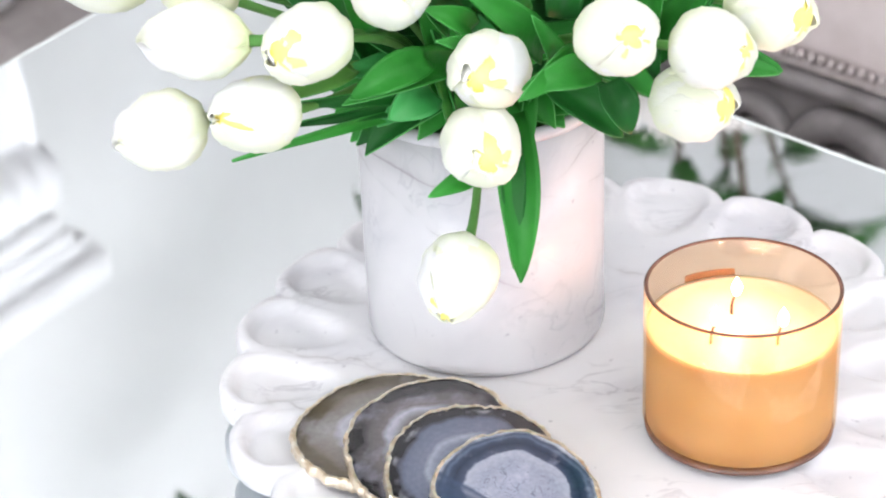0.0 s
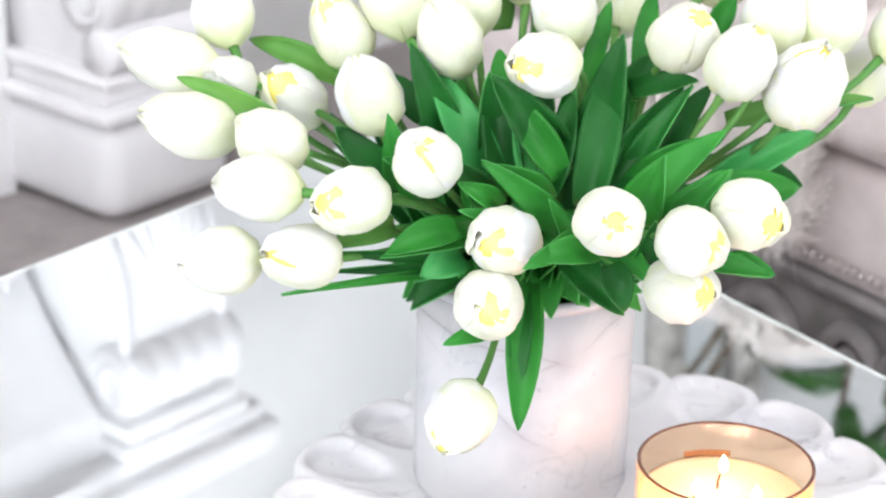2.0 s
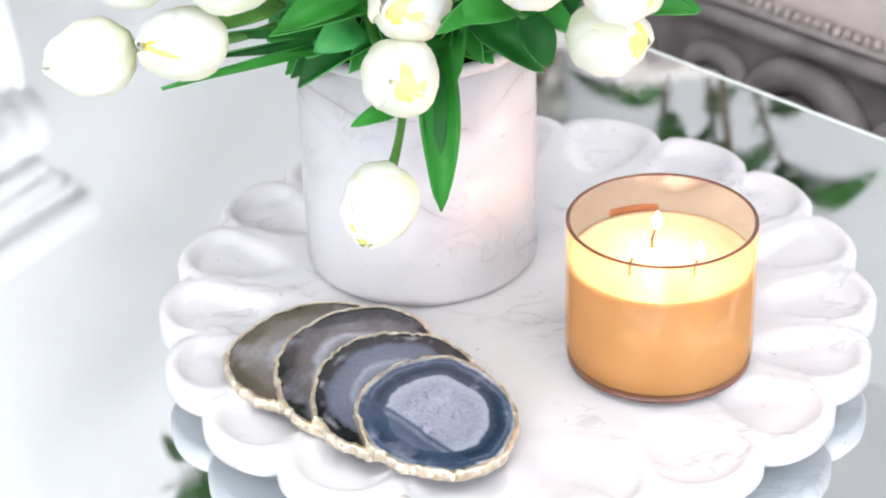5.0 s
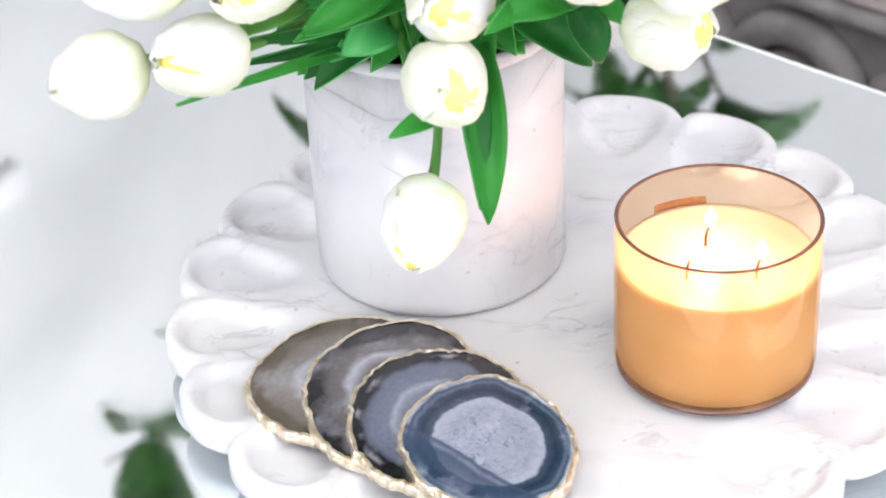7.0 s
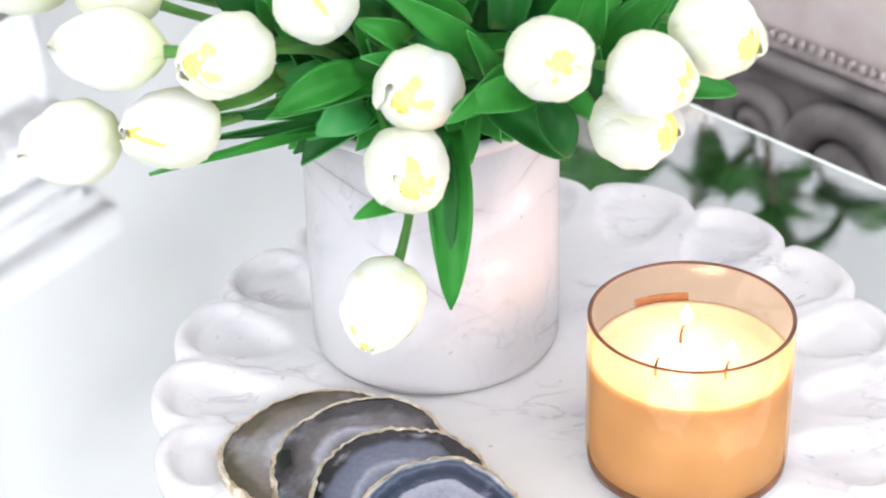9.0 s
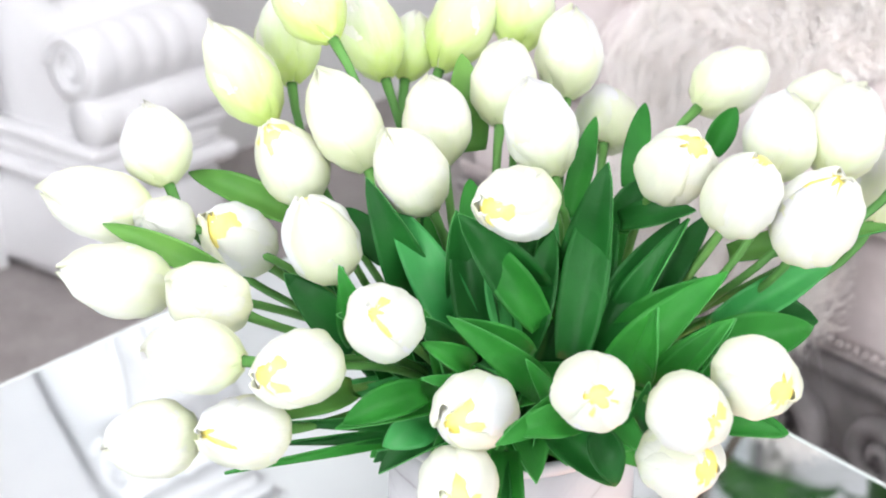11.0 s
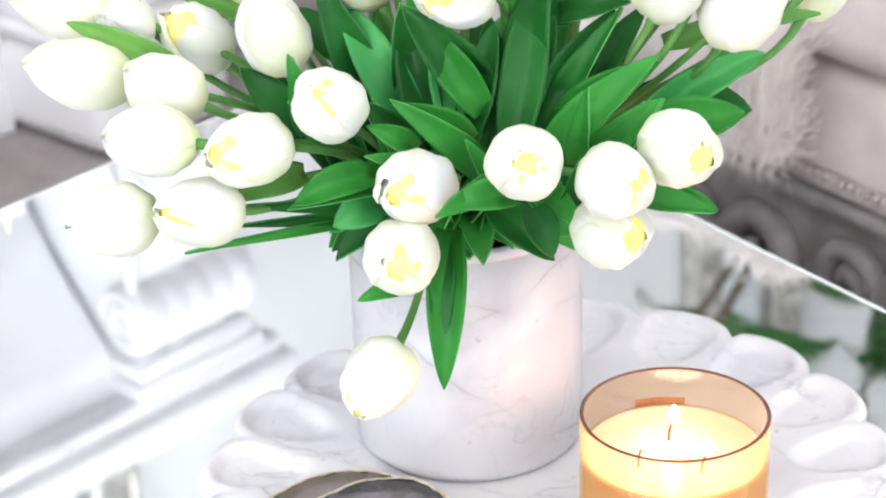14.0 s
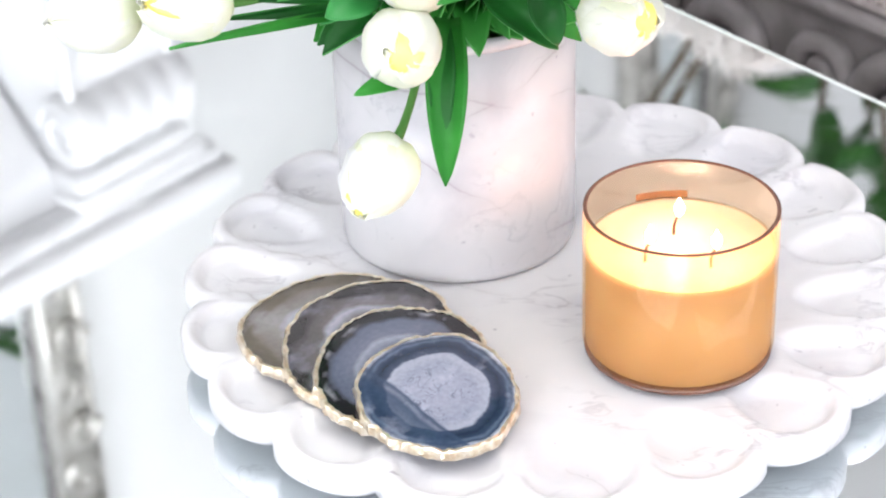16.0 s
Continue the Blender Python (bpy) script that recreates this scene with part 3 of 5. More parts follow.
AG_BLUE = agate("blue_agate", [(0.0, (0.28, 0.295, 0.375)), (0.50, (0.245, 0.26, 0.33)), (0.66, (0.30, 0.32, 0.39)), (0.69, (0.040, 0.055, 0.095)), (0.78, (0.016, 0.025, 0.050)), (0.85, (0.028, 0.042, 0.078)), (0.89, (0.075, 0.105, 0.16)), (0.94, (0.03, 0.045, 0.08)), (0.985, (0.40, 0.43, 0.49)), (1.0, (0.55, 0.57, 0.62))], 6.2, 0.20,
                {"cloud": (0.40, 0.43, 0.54), "band": (-0.55, -0.83, 0), "band_colour": (0.035, 0.055, 0.10), "spots": (0.05, 0.055, 0.09)})
WAY = (0.55, -0.83)
coaster((-0.0735, -0.040, 0.0345), 0.0435, 0.0525, -28, 1, WAY, AG_BROWN, 3, "brown-grey agate slice coaster with gold edge on marble")
coaster((-0.055, -0.0625, 0.0390), 0.042, 0.053, -30, 5.5, WAY, AG_GREY, 5, "dark grey agate slice coaster with rough gold edge")
coaster((-0.039, -0.089, 0.0405), 0.040, 0.052, -25, 5.5, WAY, AG_SLATE, 8, "slate and black agate slice coaster with gold edge")
coaster((-0.0215, -0.117, 0.0425), 0.0395, 0.0455, -15, 5.5, WAY, AG_BLUE, 11, "blue-banded agate slice coaster with gold edge, topmost")

# ---- tulips ----
M_PETAL, _nt, _b = node_mat("ivory_petal")
_c = _nt.nodes.new("ShaderNodeTexCoord")
_s = _nt.nodes.new("ShaderNodeSeparateXYZ")
_nt.links.new(_c.outputs["Object"], _s.inputs[0])
_n = tex(_nt, "ShaderNodeTexNoise", 60, 4, stretch=(4, 4, 0.6))
_add = _nt.nodes.new("ShaderNodeMath")
_add.operation = "MULTIPLY_ADD"
_add.inputs[1].default_value = 0.018
_nt.links.new(_n.outputs["Fac"], _add.inputs[0])
_nt.links.new(_s.outputs["Z"], _add.inputs[2])
_g = _nt.nodes.new("ShaderNodeMath")
_g.operation = "MULTIPLY"
_g.inputs[1].default_value = 18.0
_nt.links.new(_add.outputs[0], _g.inputs[0])
_i = _nt.nodes.new("ShaderNodeObjectInfo")
_warm = ramp(_nt, _i.outputs["Random"], [(0.0, (0.745, 0.745, 0.72)), (0.5, (0.73, 0.74, 0.59)), (1.0, (0.71, 0.735, 0.49))])
_nt.links.new(mixed(_nt, (0.66, 0.74, 0.36), _warm, ramp(_nt, _g.outputs[0], [(0.14, (0, 0, 0)), (0.62, (1, 1, 1))])), _b.inputs["Base Color"])
_b.inputs["Roughness"].default_value = 0.42
_b.inputs["Subsurface Weight"].default_value, _b.inputs["Subsurface Scale"].default_value = 0.4, 0.010
_b.inputs["Subsurface Radius"].default_value = (1.0, 0.95, 0.6)
_v = tex(_nt, "ShaderNodeTexNoise", 90, 3, stretch=(6, 6, 0.5))
bump(_nt, _b, _v.outputs["Fac"], 0.25, 0.0012)

M_PETAL_GREEN = M_PETAL.copy()
M_PETAL_GREEN.name = "green_based_petal"
for nd in M_PETAL_GREEN.node_tree.nodes:
    if nd.type == "VALTORGB" and abs(nd.color_ramp.elements[-1].position - 0.62) < 1e-3:
        nd.color_ramp.elements[0].position, nd.color_ramp.elements[-1].position = 0.18, 1.0
    if nd.type == "MIX" and abs(nd.inputs[6].default_value[2] - 0.36) < 1e-3:
        nd.inputs[6].default_value = (0.55, 0.74, 0.16, 1)
M_PETAL_IN = plain("yellow_petal_inside", (0.88, 0.73, 0.13), (0.90, 0.79, 0.24), 0.5, 60, 0, 0.2)
_b = M_PETAL_IN.node_tree.nodes["Principled BSDF"]
_b.inputs["Subsurface Weight"].default_value, _b.inputs["Subsurface Scale"].default_value = 0.3, 0.006
_b.inputs["Subsurface Radius"].default_value = (1.0, 0.9, 0.4)


def leaf_mat(name, a, b, rough):
    m, nt, bs = node_mat(name)
    n = tex(nt, "ShaderNodeTexNoise", 25, 4)
    i = nt.nodes.new("ShaderNodeObjectInfo")
    base = ramp(nt, n.outputs["Fac"], [(0.3, a), (0.7, b)])
    nt.links.new(mixed(nt, base, ramp(nt, i.outputs["Random"], [(0.0, (0.6, 0.72, 0.6)), (1.0, (1.15, 1.1, 1.0))]), 0.8, "MULTIPLY"), bs.inputs["Base Color"])
    bs.inputs["Roughness"].default_value = rough
    bs.inputs["Specular IOR Level"].default_value = 0.16
    v = tex(nt, "ShaderNodeTexNoise", 75, 5, distortion=0.6)
    bump(nt, bs, v.outputs["Fac"], 0.40, 0.0022)
    return m


LEAF = [leaf_mat("dark_green_leaf", (0.006, 0.062, 0.011), (0.012, 0.108, 0.018), 0.46), leaf_mat("green_leaf", (0.013, 0.125, 0.017), (0.030, 0.210, 0.030), 0.44),
        leaf_mat("blue_green_leaf", (0.030, 0.21, 0.055), (0.06, 0.31, 0.09), 0.36), leaf_mat("yellow_green_leaf", (0.075, 0.21, 0.045), (0.14, 0.30, 0.07), 0.4)]
LEAF_EDGE = leaf_mat("pale_leaf_edge", (0.045, 0.24, 0.055), (0.085, 0.34, 0.095), 0.45)
M_STEM = leaf_mat("tulip_stem", (0.07, 0.20, 0.05), (0.12, 0.28, 0.08), 0.45)

PROFILE = {0: [0.24, 0.66, 0.90, 1.0, 0.99, 0.91, 0.77, 0.52, 0.0], 1: [0.24, 0.70, 0.94, 1.0, 0.98, 0.92, 0.79, 0.57, 0.20], 2: [0.25, 0.72, 0.95, 1.0, 0.99, 0.94, 0.83, 0.63, 0.33]}
SPREAD = [50, 70, 78, 80, 80, 80, 78, 74, 62]
PETALS = {}


def petal_mesh(opening, inner, variant):
    """One hollow petal of a unit-length bloom, base at the origin, tip up."""
    key = (opening, inner, variant)
    if key in PETALS:
        return PETALS[key]
    rnd = random.Random(hash((opening, inner, variant)) % 1000 + 7)
    rows, cols = 16, 14
    bm = bmesh.new()
    sides = []
    wav = [rnd.uniform(0, 6.28) for _ in range(3)]
    for shell in (0.0, -0.0007):
        grid = []
        for k in range(rows + 1):
            s = k / rows * 8
            i = min(int(s), 7)
            f = s - i
            shape = [f * v for f, v in zip((0.6, 0.75, 0.88, 0.95, 0.965, 0.965, 0.965, 0.965), PROFILE[opening][:8])] + [(0.02, 0.17, 0.30)[opening]] if inner else PROFILE[opening]
            r = (shape[i] * (1 - f) + shape[i + 1] * f) * 0.0183 + shell
            w = SPREAD[i] * (1 - f) + SPREAD[i + 1] * f
            w = max(w, 76) if inner and k > 4 else w
            row = []
            for c in range(cols + 1):
                q = c / cols * 2 - 1
                a = radians(w * q)
                ripple = 0.0010 * math.sin(5 * q + wav[0]) * (k / rows) + 0.0005 * math.sin(9 * q + wav[1] + k)
                rr = r * 0.955 + 0.0011 * q * (k / rows) * (1 - 0.6 * (k / rows) ** 4) + ripple - 0.0014 * abs(q) ** 3 * (1 if not inner else 0.5) + 0.0007 * (1 - q * q) * (k / rows) ** 2
                if inner:
                    rr = r * 0.955 + 0.0005 * q * (1 - k / rows) + ripple * 0.25 * (1 - k / rows) + 0.0006 * (1 - abs(q)) * (1 - k / rows)
                rr = max(rr, 0.00004 if inner else 0.0004 + shell * 0.4)
                z = 0.050 * (k / rows) * (1 - (0.01 if inner else 0.05) * q * q * (k / rows)) * (0.982 if inner else 1.0) + (0.0 if inner else 0.0014) * math.sin(7 * q + wav[2]) * (k / rows) ** 4
                row.append(bm.verts.new((rr * math.cos(a), rr * math.sin(a), z)))
            grid.append(row)
        sides.append(grid)
    for n, grid in enumerate(sides):
        for k in range(rows):
            for c in range(cols):
                face = bm.faces.new((grid[k][c], grid[k][c + 1], grid[k + 1][c + 1], grid[k + 1][c]))
                face.material_index = n
                face.smooth = True
    o, i = sides
    ring_o = o[0] + [r[-1] for r in o[1:]] + o[-1][-2::-1] + [r[0] for r in o[-2:0:-1]]
    ring_i = i[0] + [r[-1] for r in i[1:]] + i[-1][-2::-1] + [r[0] for r in i[-2:0:-1]]
    for k in range(len(ring_o)):
        j = (k + 1) % len(ring_o)
        bm.faces.new((ring_o[k], ring_o[j], ring_i[j], ring_i[k]))
    bmesh.ops.recalc_face_normals(bm, faces=bm.faces)
    me = bpy.data.meshes.new("petal")
    bm.to_mesh(me)
    bm.free()
    me.materials.append(M_PETAL)
    me.materials.append(M_PETAL)
    PETALS[key] = me
    return me


def green_version(me):
    name = me.name + "_green"
    if name not in bpy.data.meshes:
        g = me.copy()
        g.name = name
        g.materials[0] = M_PETAL_GREEN
    return bpy.data.meshes[name]


# yellow plugs added inside the blooms, to cover the dark hollows between petals
BLOOM_PLUG = {}
for _o, _p in PROFILE.items():
    _bm = lathe([(0, 0.010)] + [(_p[k] * 0.0175 * 0.83, 0.00625 * k) for k in range(2, 8)] + [(_p[8] * 0.0175 * 0.95, 0.0474), (0, 0.0470)], 18)
    BLOOM_PLUG[_o] = bpy.data.meshes.new("bloom_plug")
    _bm.to_mesh(BLOOM_PLUG[_o])
    _bm.free()
    BLOOM_PLUG[_o].materials.append(M_PETAL_IN)
    BLOOM_PLUG[_o].shade_smooth()
TULIPS = []
rnd_t = random.Random(4)
MOUTH = VASE + Vector((0, 0, 0.142))


def tulip(base, way, length, opening, wide=1.0, green=0.0):
    """A tulip: six petals round a bloom axis, and a stem that bends out of the vase."""
    base, way = Vector(base), Vector(way).normalized()
    kind = ("half-open", "open")[opening - 1] if opening else "closed"
    tint = "ivory tulip with a green base" if green >= 0.5 else "ivory white tulip"
    ob = thing("tulip", f"{kind} {tint} in the vase", "flower", base, "bouquet of white tulips")
    turn = way.to_track_quat("Z", "Y").to_matrix().to_4x4() @ Matrix.Rotation(rnd_t.uniform(0, 6.28), 4, "Z")
    k = length / 0.050
    for n in range(6):
        inner = n % 2 == 1
        me = petal_mesh(opening, inner, n // 2)
        p = new("petal", green_version(me) if green >= 0.5 and not inner else me)
        p.parent = ob
        tip_out = rnd_t.uniform(-1.5, 1.5) * (0.25 if inner else 0.8) + (rnd_t.choice((-1, 0, 2)) if opening == 2 and not inner else 0)
        p.matrix_basis = turn @ Matrix.Rotation(radians(60 * n + rnd_t.uniform(-6, 6)), 4, "Z") @ Matrix.Rotation(radians(tip_out), 4, "Y") @ Matrix.Diagonal((wide, wide, k * (rnd_t.uniform(0.965, 1.04) if not inner else 1.0) * ((0.955 if n == 0 else 0.93) if opening and n in (0, 1, 5) else 1.0), 1))
    core = new("bloom_plug", BLOOM_PLUG[opening])
    core.parent = ob
    core.matrix_basis = turn @ Matrix.Diagonal((wide, wide, k, 1))
    out = Vector((base.x - MOUTH.x, base.y - MOUTH.y, 0))
    foot = VASE + Vector((-out.x * 0.12, -out.y * 0.12, 0.03))
    lean = out.normalized() * min(0.045, out.length * 0.6) if out.length > 1e-4 else Vector()
    lip = MOUTH + lean + Vector((0, 0, 0.012))
    reach = (base - lip).length
    tangent = (lip - foot).normalized()
    pts = bezier(foot, foot + (lip - foot) * 0.33, foot + (lip - foot) * 0.66, lip, 5)[:-1] + bezier(lip, lip + tangent * reach * 0.35, base - way * reach * 0.38, base + way * 0.002, 12)
    part("stem", tube([p - base for p in pts], [0.0021] * (len(pts) - 2) + [0.0023, 0.0030], 8), M_STEM, ob)
    TULIPS.append((base, ob))
    return ob


def blade(root, tip, width, bend, twist, thick=0.0013):
    """A folded, pointed leaf blade with a hollow midrib."""
    along = tip - root
    length = along.length
    d = along.normalized()
    eye_side = Vector((-0.05, -0.80, 0.55))
    side = d.cross(eye_side)
    side = (side if side.length > 1e-3 else d.orthogonal()).normalized()
    up = side.cross(d).normalized()
    if up.dot(eye_side) < 0:
        up = -up
    deep = 0.35 + 0.75 * ((abs(root.x) * 977 + abs(root.z) * 613) % 1)
    bm = bmesh.new()
    rows, cols = 14, 8
    grids = []
    for shell in (0, 1):
        grid = []
        for k in range(rows + 1):
            u = k / rows
            w = width * 0.5 * (math.sin(math.pi * min(1, (0.14 + 0.86 * u) ** 0.9)) ** 0.72 if u < 1 else 0.0) + 0.0004
            arch = bend * length * (math.sin(math.pi * u) * 0.5) - 0.10 * length * u ** 4
            roll = radians(twist) * u
            s2 = side * math.cos(roll) + up * math.sin(roll)
            u2 = up * math.cos(roll) - side * math.sin(roll)
            row = []
            for c in range(cols + 1):
                q = c / cols * 2 - 1
                fold = w * (deep * abs(q) ** 1.5 - 0.25) * (1 - 0.45 * u)
                wave = 0.10 * w * math.sin(8 * u + 2.5 * q + 900 * root.x) * abs(q) ** 2
                row.append(bm.verts.new(root + along * u + up * arch + s2 * (w * q) + u2 * (fold + wave - shell * thick)))
            grid.append(row)
        grids.append(grid)
    for grid in grids:
        for k in range(rows):
            for c in range(cols):
                bm.faces.new((grid[k][c], grid[k][c + 1], grid[k + 1][c + 1], grid[k + 1][c]))
    o, i = grids
    ring_o = o[0] + [r[-1] for r in o[1:]] + o[-1][-2::-1] + [r[0] for r in o[-2:0:-1]]
    ring_i = i[0] + [r[-1] for r in i[1:]] + i[-1][-2::-1] + [r[0] for r in i[-2:0:-1]]
    for k in range(len(ring_o)):
        j = (k + 1) % len(ring_o)
        bm.faces.new((ring_o[k], ring_o[j], ring_i[j], ring_i[k])).material_index = 1
    return bm


def leaf(root, tip, width, bend, twist, tone):
    """A leaf, as a part of the tulip whose bloom is nearest to it."""
    root, tip, width = Vector(root), Vector(tip), width * 1.12
    at, owner = min(TULIPS, key=lambda t: (t[0] - tip).length)
    return part("leaf", blade(root - at, tip - at, width, bend, twist), [LEAF[tone], LEAF_EDGE], owner)


tulip((-0.1711, 0.0409, 0.3103), (-0.307, 0.527, 0.793), 0.044, 0, 1.0, 0)
tulip((-0.1751, 0.0252, 0.2990), (-0.968, 0.169, 0.186), 0.06, 0, 1.0, 0.3)
tulip((-0.1630, -0.0104, 0.2765), (-0.892, -0.321, 0.318), 0.058, 0, 1.0, 0)
tulip((-0.1648, 0.0391, 0.2870), (-0.310, -0.830, 0.464), 0.044, 0, 0.8, 0)
tulip((-0.1271, 0.0487, 0.2660), (-0.446, -0.542, 0.712), 0.05, 1, 1.0, 0)
tulip((-0.1233, 0.0782, 0.3276), (-0.488, 0.393, 0.779), 0.06, 0, 1.0, 0.6)
tulip((-0.1007, 0.0552, 0.2955), (-0.483, -0.058, 0.874), 0.048, 1, 1.0, 0)
tulip((-0.0873, 0.0034, 0.2752), (-0.286, -0.235, 0.929), 0.05, 1, 1.0, 0)
tulip((-0.1309, -0.0237, 0.2697), (-0.580, -0.573, 0.579), 0.05, 0, 1.0, 0)
tulip((-0.1255, -0.0767, 0.2702), (-0.936, 0.348, -0.055), 0.05, 0, 1.0, 0)
tulip((-0.0875, -0.0591, 0.2612), (-0.566, -0.786, 0.247), 0.05, 2, 1.0, 0)
tulip((-0.1500, -0.0639, 0.2291), (-0.734, -0.655, 0.181), 0.05, 0, 1.0, 0)
tulip((-0.1108, -0.0640, 0.2293), (-0.678, -0.664, 0.315), 0.048, 1, 1.0, 0)
tulip((-0.0599, -0.0534, 0.2738), (-0.142, -0.826, 0.545), 0.05, 1, 1.0, 0)
tulip((-0.0734, 0.0470, 0.3147), (-0.450, 0.466, 0.762), 0.056, 0, 1.0, 0)
tulip((-0.0423, 0.0212, 0.3032), (-0.401, -0.250, 0.882), 0.05, 0, 1.0, 0)
tulip((-0.0363, 0.0569, 0.3129), (-0.158, 0.559, 0.814), 0.047, 0, 1.0, 0)
tulip((0.0104, -0.0084, 0.3189), (-0.576, -0.782, 0.237), 0.046, 2, 1.0, 0)
tulip((0.0173, 0.0345, 0.3140), (-0.236, 0.579, 0.780), 0.052, 0, 1.0, 0)
tulip((-0.0081, 0.0826, 0.3243), (0.125, 0.697, 0.706), 0.05, 0, 1.0, 0)
tulip((0.0271, 0.1161, 0.3274), (0.114, 0.557, 0.823), 0.05, 0, 1.0, 0)
tulip((0.0471, 0.1171, 0.3013), (0.122, 0.953, 0.278), 0.048, 0, 1.0, 0)
tulip((0.0943, 0.1052, 0.3253), (0.708, 0.591, 0.387), 0.05, 0, 1.0, 0)
tulip((0.0663, 0.0176, 0.3171), (0.261, -0.750, 0.608), 0.05, 2, 1.0, 0)
tulip((0.0945, -0.0103, 0.3060), (0.224, -0.538, 0.813), 0.052, 1, 1.0, 0)
tulip((0.1286, -0.0042, 0.2887), (0.221, -0.519, 0.826), 0.06, 1, 1.15, 0)
tulip((0.1192, 0.0122, 0.3194), (0.230, 0.711, 0.665), 0.05, 0, 1.0, 0)
tulip((0.1475, 0.0204, 0.3176), (0.411, 0.698, 0.586), 0.056, 0, 1.1, 0)
tulip((0.1331, 0.0531, 0.3229), (0.555, 0.677, 0.484), 0.05, 0, 1.0, 0)
tulip((0.1857, 0.0344, 0.3111), (0.627, 0.600, 0.496), 0.052, 0, 1.0, 0.3)
tulip((0.1783, 0.0615, 0.2770), (0.428, 0.741, 0.518), 0.05, 0, 1.0, 0)
tulip((0.0261, -0.0958, 0.2640), (0.032, -0.921, 0.388), 0.048, 2, 1.0, 0)
tulip((-0.0143, -0.0659, 0.2429), (-0.382, -0.890, 0.250), 0.05, 2, 1.0, 0)
tulip((0.0909, -0.0815, 0.2673), (0.261, -0.943, 0.207), 0.05, 2, 1.0, 0)
tulip((0.0614, -0.0998, 0.2571), (0.270, -0.909, 0.318), 0.048, 1, 1.0, 0)
tulip((0.0597, -0.0713, 0.2203), (0.335, -0.902, 0.272), 0.048, 2, 1.0, 0)
tulip((-0.0297, -0.0844, 0.2179), (-0.060, -0.977, 0.204), 0.05, 2, 1.0, 0)
tulip((-0.0357, -0.0889, 0.1666), (-0.388, -0.882, -0.267), 0.049, 1, 1.0, 0)
tulip((-0.0904, 0.0816, 0.3710), (-0.503, 0.634, 0.587), 0.058, 0, 1.0, 0.7)
tulip((-0.1156, 0.1229, 0.3353), (-0.089, 0.634, 0.768), 0.054, 0, 1.0, 1)
tulip((-0.0670, 0.1349, 0.3332), (-0.322, 0.541, 0.777), 0.056, 0, 1.0, 0.8)
tulip((-0.0574, 0.1536, 0.3267), (0.156, 0.744, 0.650), 0.044, 0, 0.8, 0.5)
tulip((-0.0387, 0.1536, 0.3323), (0.422, 0.547, 0.723), 0.06, 0, 1.0, 0.8)
tulip((0.0040, 0.1648, 0.3379), (0.110, 0.562, 0.820), 0.054, 0, 1.0, 1)
leaf((0.0230, -0.0200, 0.2420), (0.0400, 0.0200, 0.3220), 0.0201, 0.12, 0, 0)
leaf((0.0380, -0.0300, 0.2340), (0.0900, -0.0400, 0.2940), 0.0184, 0.35, 10, 1)
leaf((0.0500, -0.0500, 0.2310), (0.0590, -0.0430, 0.2760), 0.0098, 0.2, 50, 1)
leaf((0.0580, -0.0500, 0.2320), (0.0920, -0.0600, 0.2790), 0.0160, 0.2, 20, 1)
leaf((0.0790, -0.0100, 0.2360), (0.1420, 0.0000, 0.2500), 0.0230, 0.3, -10, 1)
leaf((0.0810, -0.0500, 0.2260), (0.1220, -0.0520, 0.2180), 0.0104, 0.15, 30, 1)
leaf((0.0120, -0.0500, 0.2240), (0.0410, -0.0710, 0.2030), 0.0171, 0.35, 0, 0)
leaf((0.0250, -0.0600, 0.2380), (-0.0100, -0.1100, 0.2480), 0.0142, 0.3, 20, 1)
leaf((0.0110, -0.0400, 0.2330), (-0.0310, -0.0650, 0.2830), 0.0140, 0.3, 25, 1)
leaf((-0.0300, -0.0300, 0.2290), (-0.0830, -0.0700, 0.2350), 0.0152, 0.3, -10, 1)
leaf((-0.0420, -0.0200, 0.2110), (-0.0670, -0.0450, 0.2100), 0.0126, 0.5, 0, 2)
leaf((-0.0420, -0.0300, 0.2130), (-0.1110, -0.0600, 0.2310), 0.0055, 0.05, 60, 0)
leaf((-0.0420, -0.0300, 0.2090), (-0.1110, -0.0600, 0.2210), 0.0050, 0.05, 60, 0)
leaf((-0.0450, -0.0300, 0.2080), (-0.1340, -0.0750, 0.2150), 0.0040, 0.05, 60, 1)
leaf((-0.1090, 0.0500, 0.2890), (-0.1640, 0.0600, 0.3110), 0.0138, 0.2, 0, 3)
leaf((-0.1420, 0.0000, 0.2790), (-0.1970, 0.0000, 0.3070), 0.0112, 0.15, 10, 3)
leaf((-0.0210, 0.1000, 0.3050), (-0.0270, 0.1200, 0.3520), 0.0169, 0.1, 0, 3)
leaf((-0.0440, 0.0000, 0.2460), (-0.0720, 0.0200, 0.3190), 0.0178, 0.15, 0, 0)
leaf((-0.0250, -0.0100, 0.2470), (-0.0620, 0.0100, 0.3120), 0.0202, 0.2, 0, 2)
leaf((-0.0180, -0.0150, 0.2460), (-0.0300, 0.0000, 0.3070), 0.0180, 0.12, 0, 0)
leaf((0.0090, -0.0200, 0.2600), (-0.0260, -0.0050, 0.3060), 0.0164, 0.25, 10, 1)
leaf((0.0010, -0.0200, 0.2480), (0.0150, -0.0000, 0.3000), 0.0155, 0.12, 0, 0)
leaf((-0.0050, -0.0200, 0.2510), (-0.0150, -0.0100, 0.2950), 0.0124, 0.1, 20, 2)
leaf((0.0230, -0.0100, 0.2470), (0.0450, 0.0100, 0.3000), 0.0182, 0.1, 0, 0)
leaf((0.0300, -0.0100, 0.2370), (0.0750, 0.0100, 0.3020), 0.0202, 0.15, -10, 0)
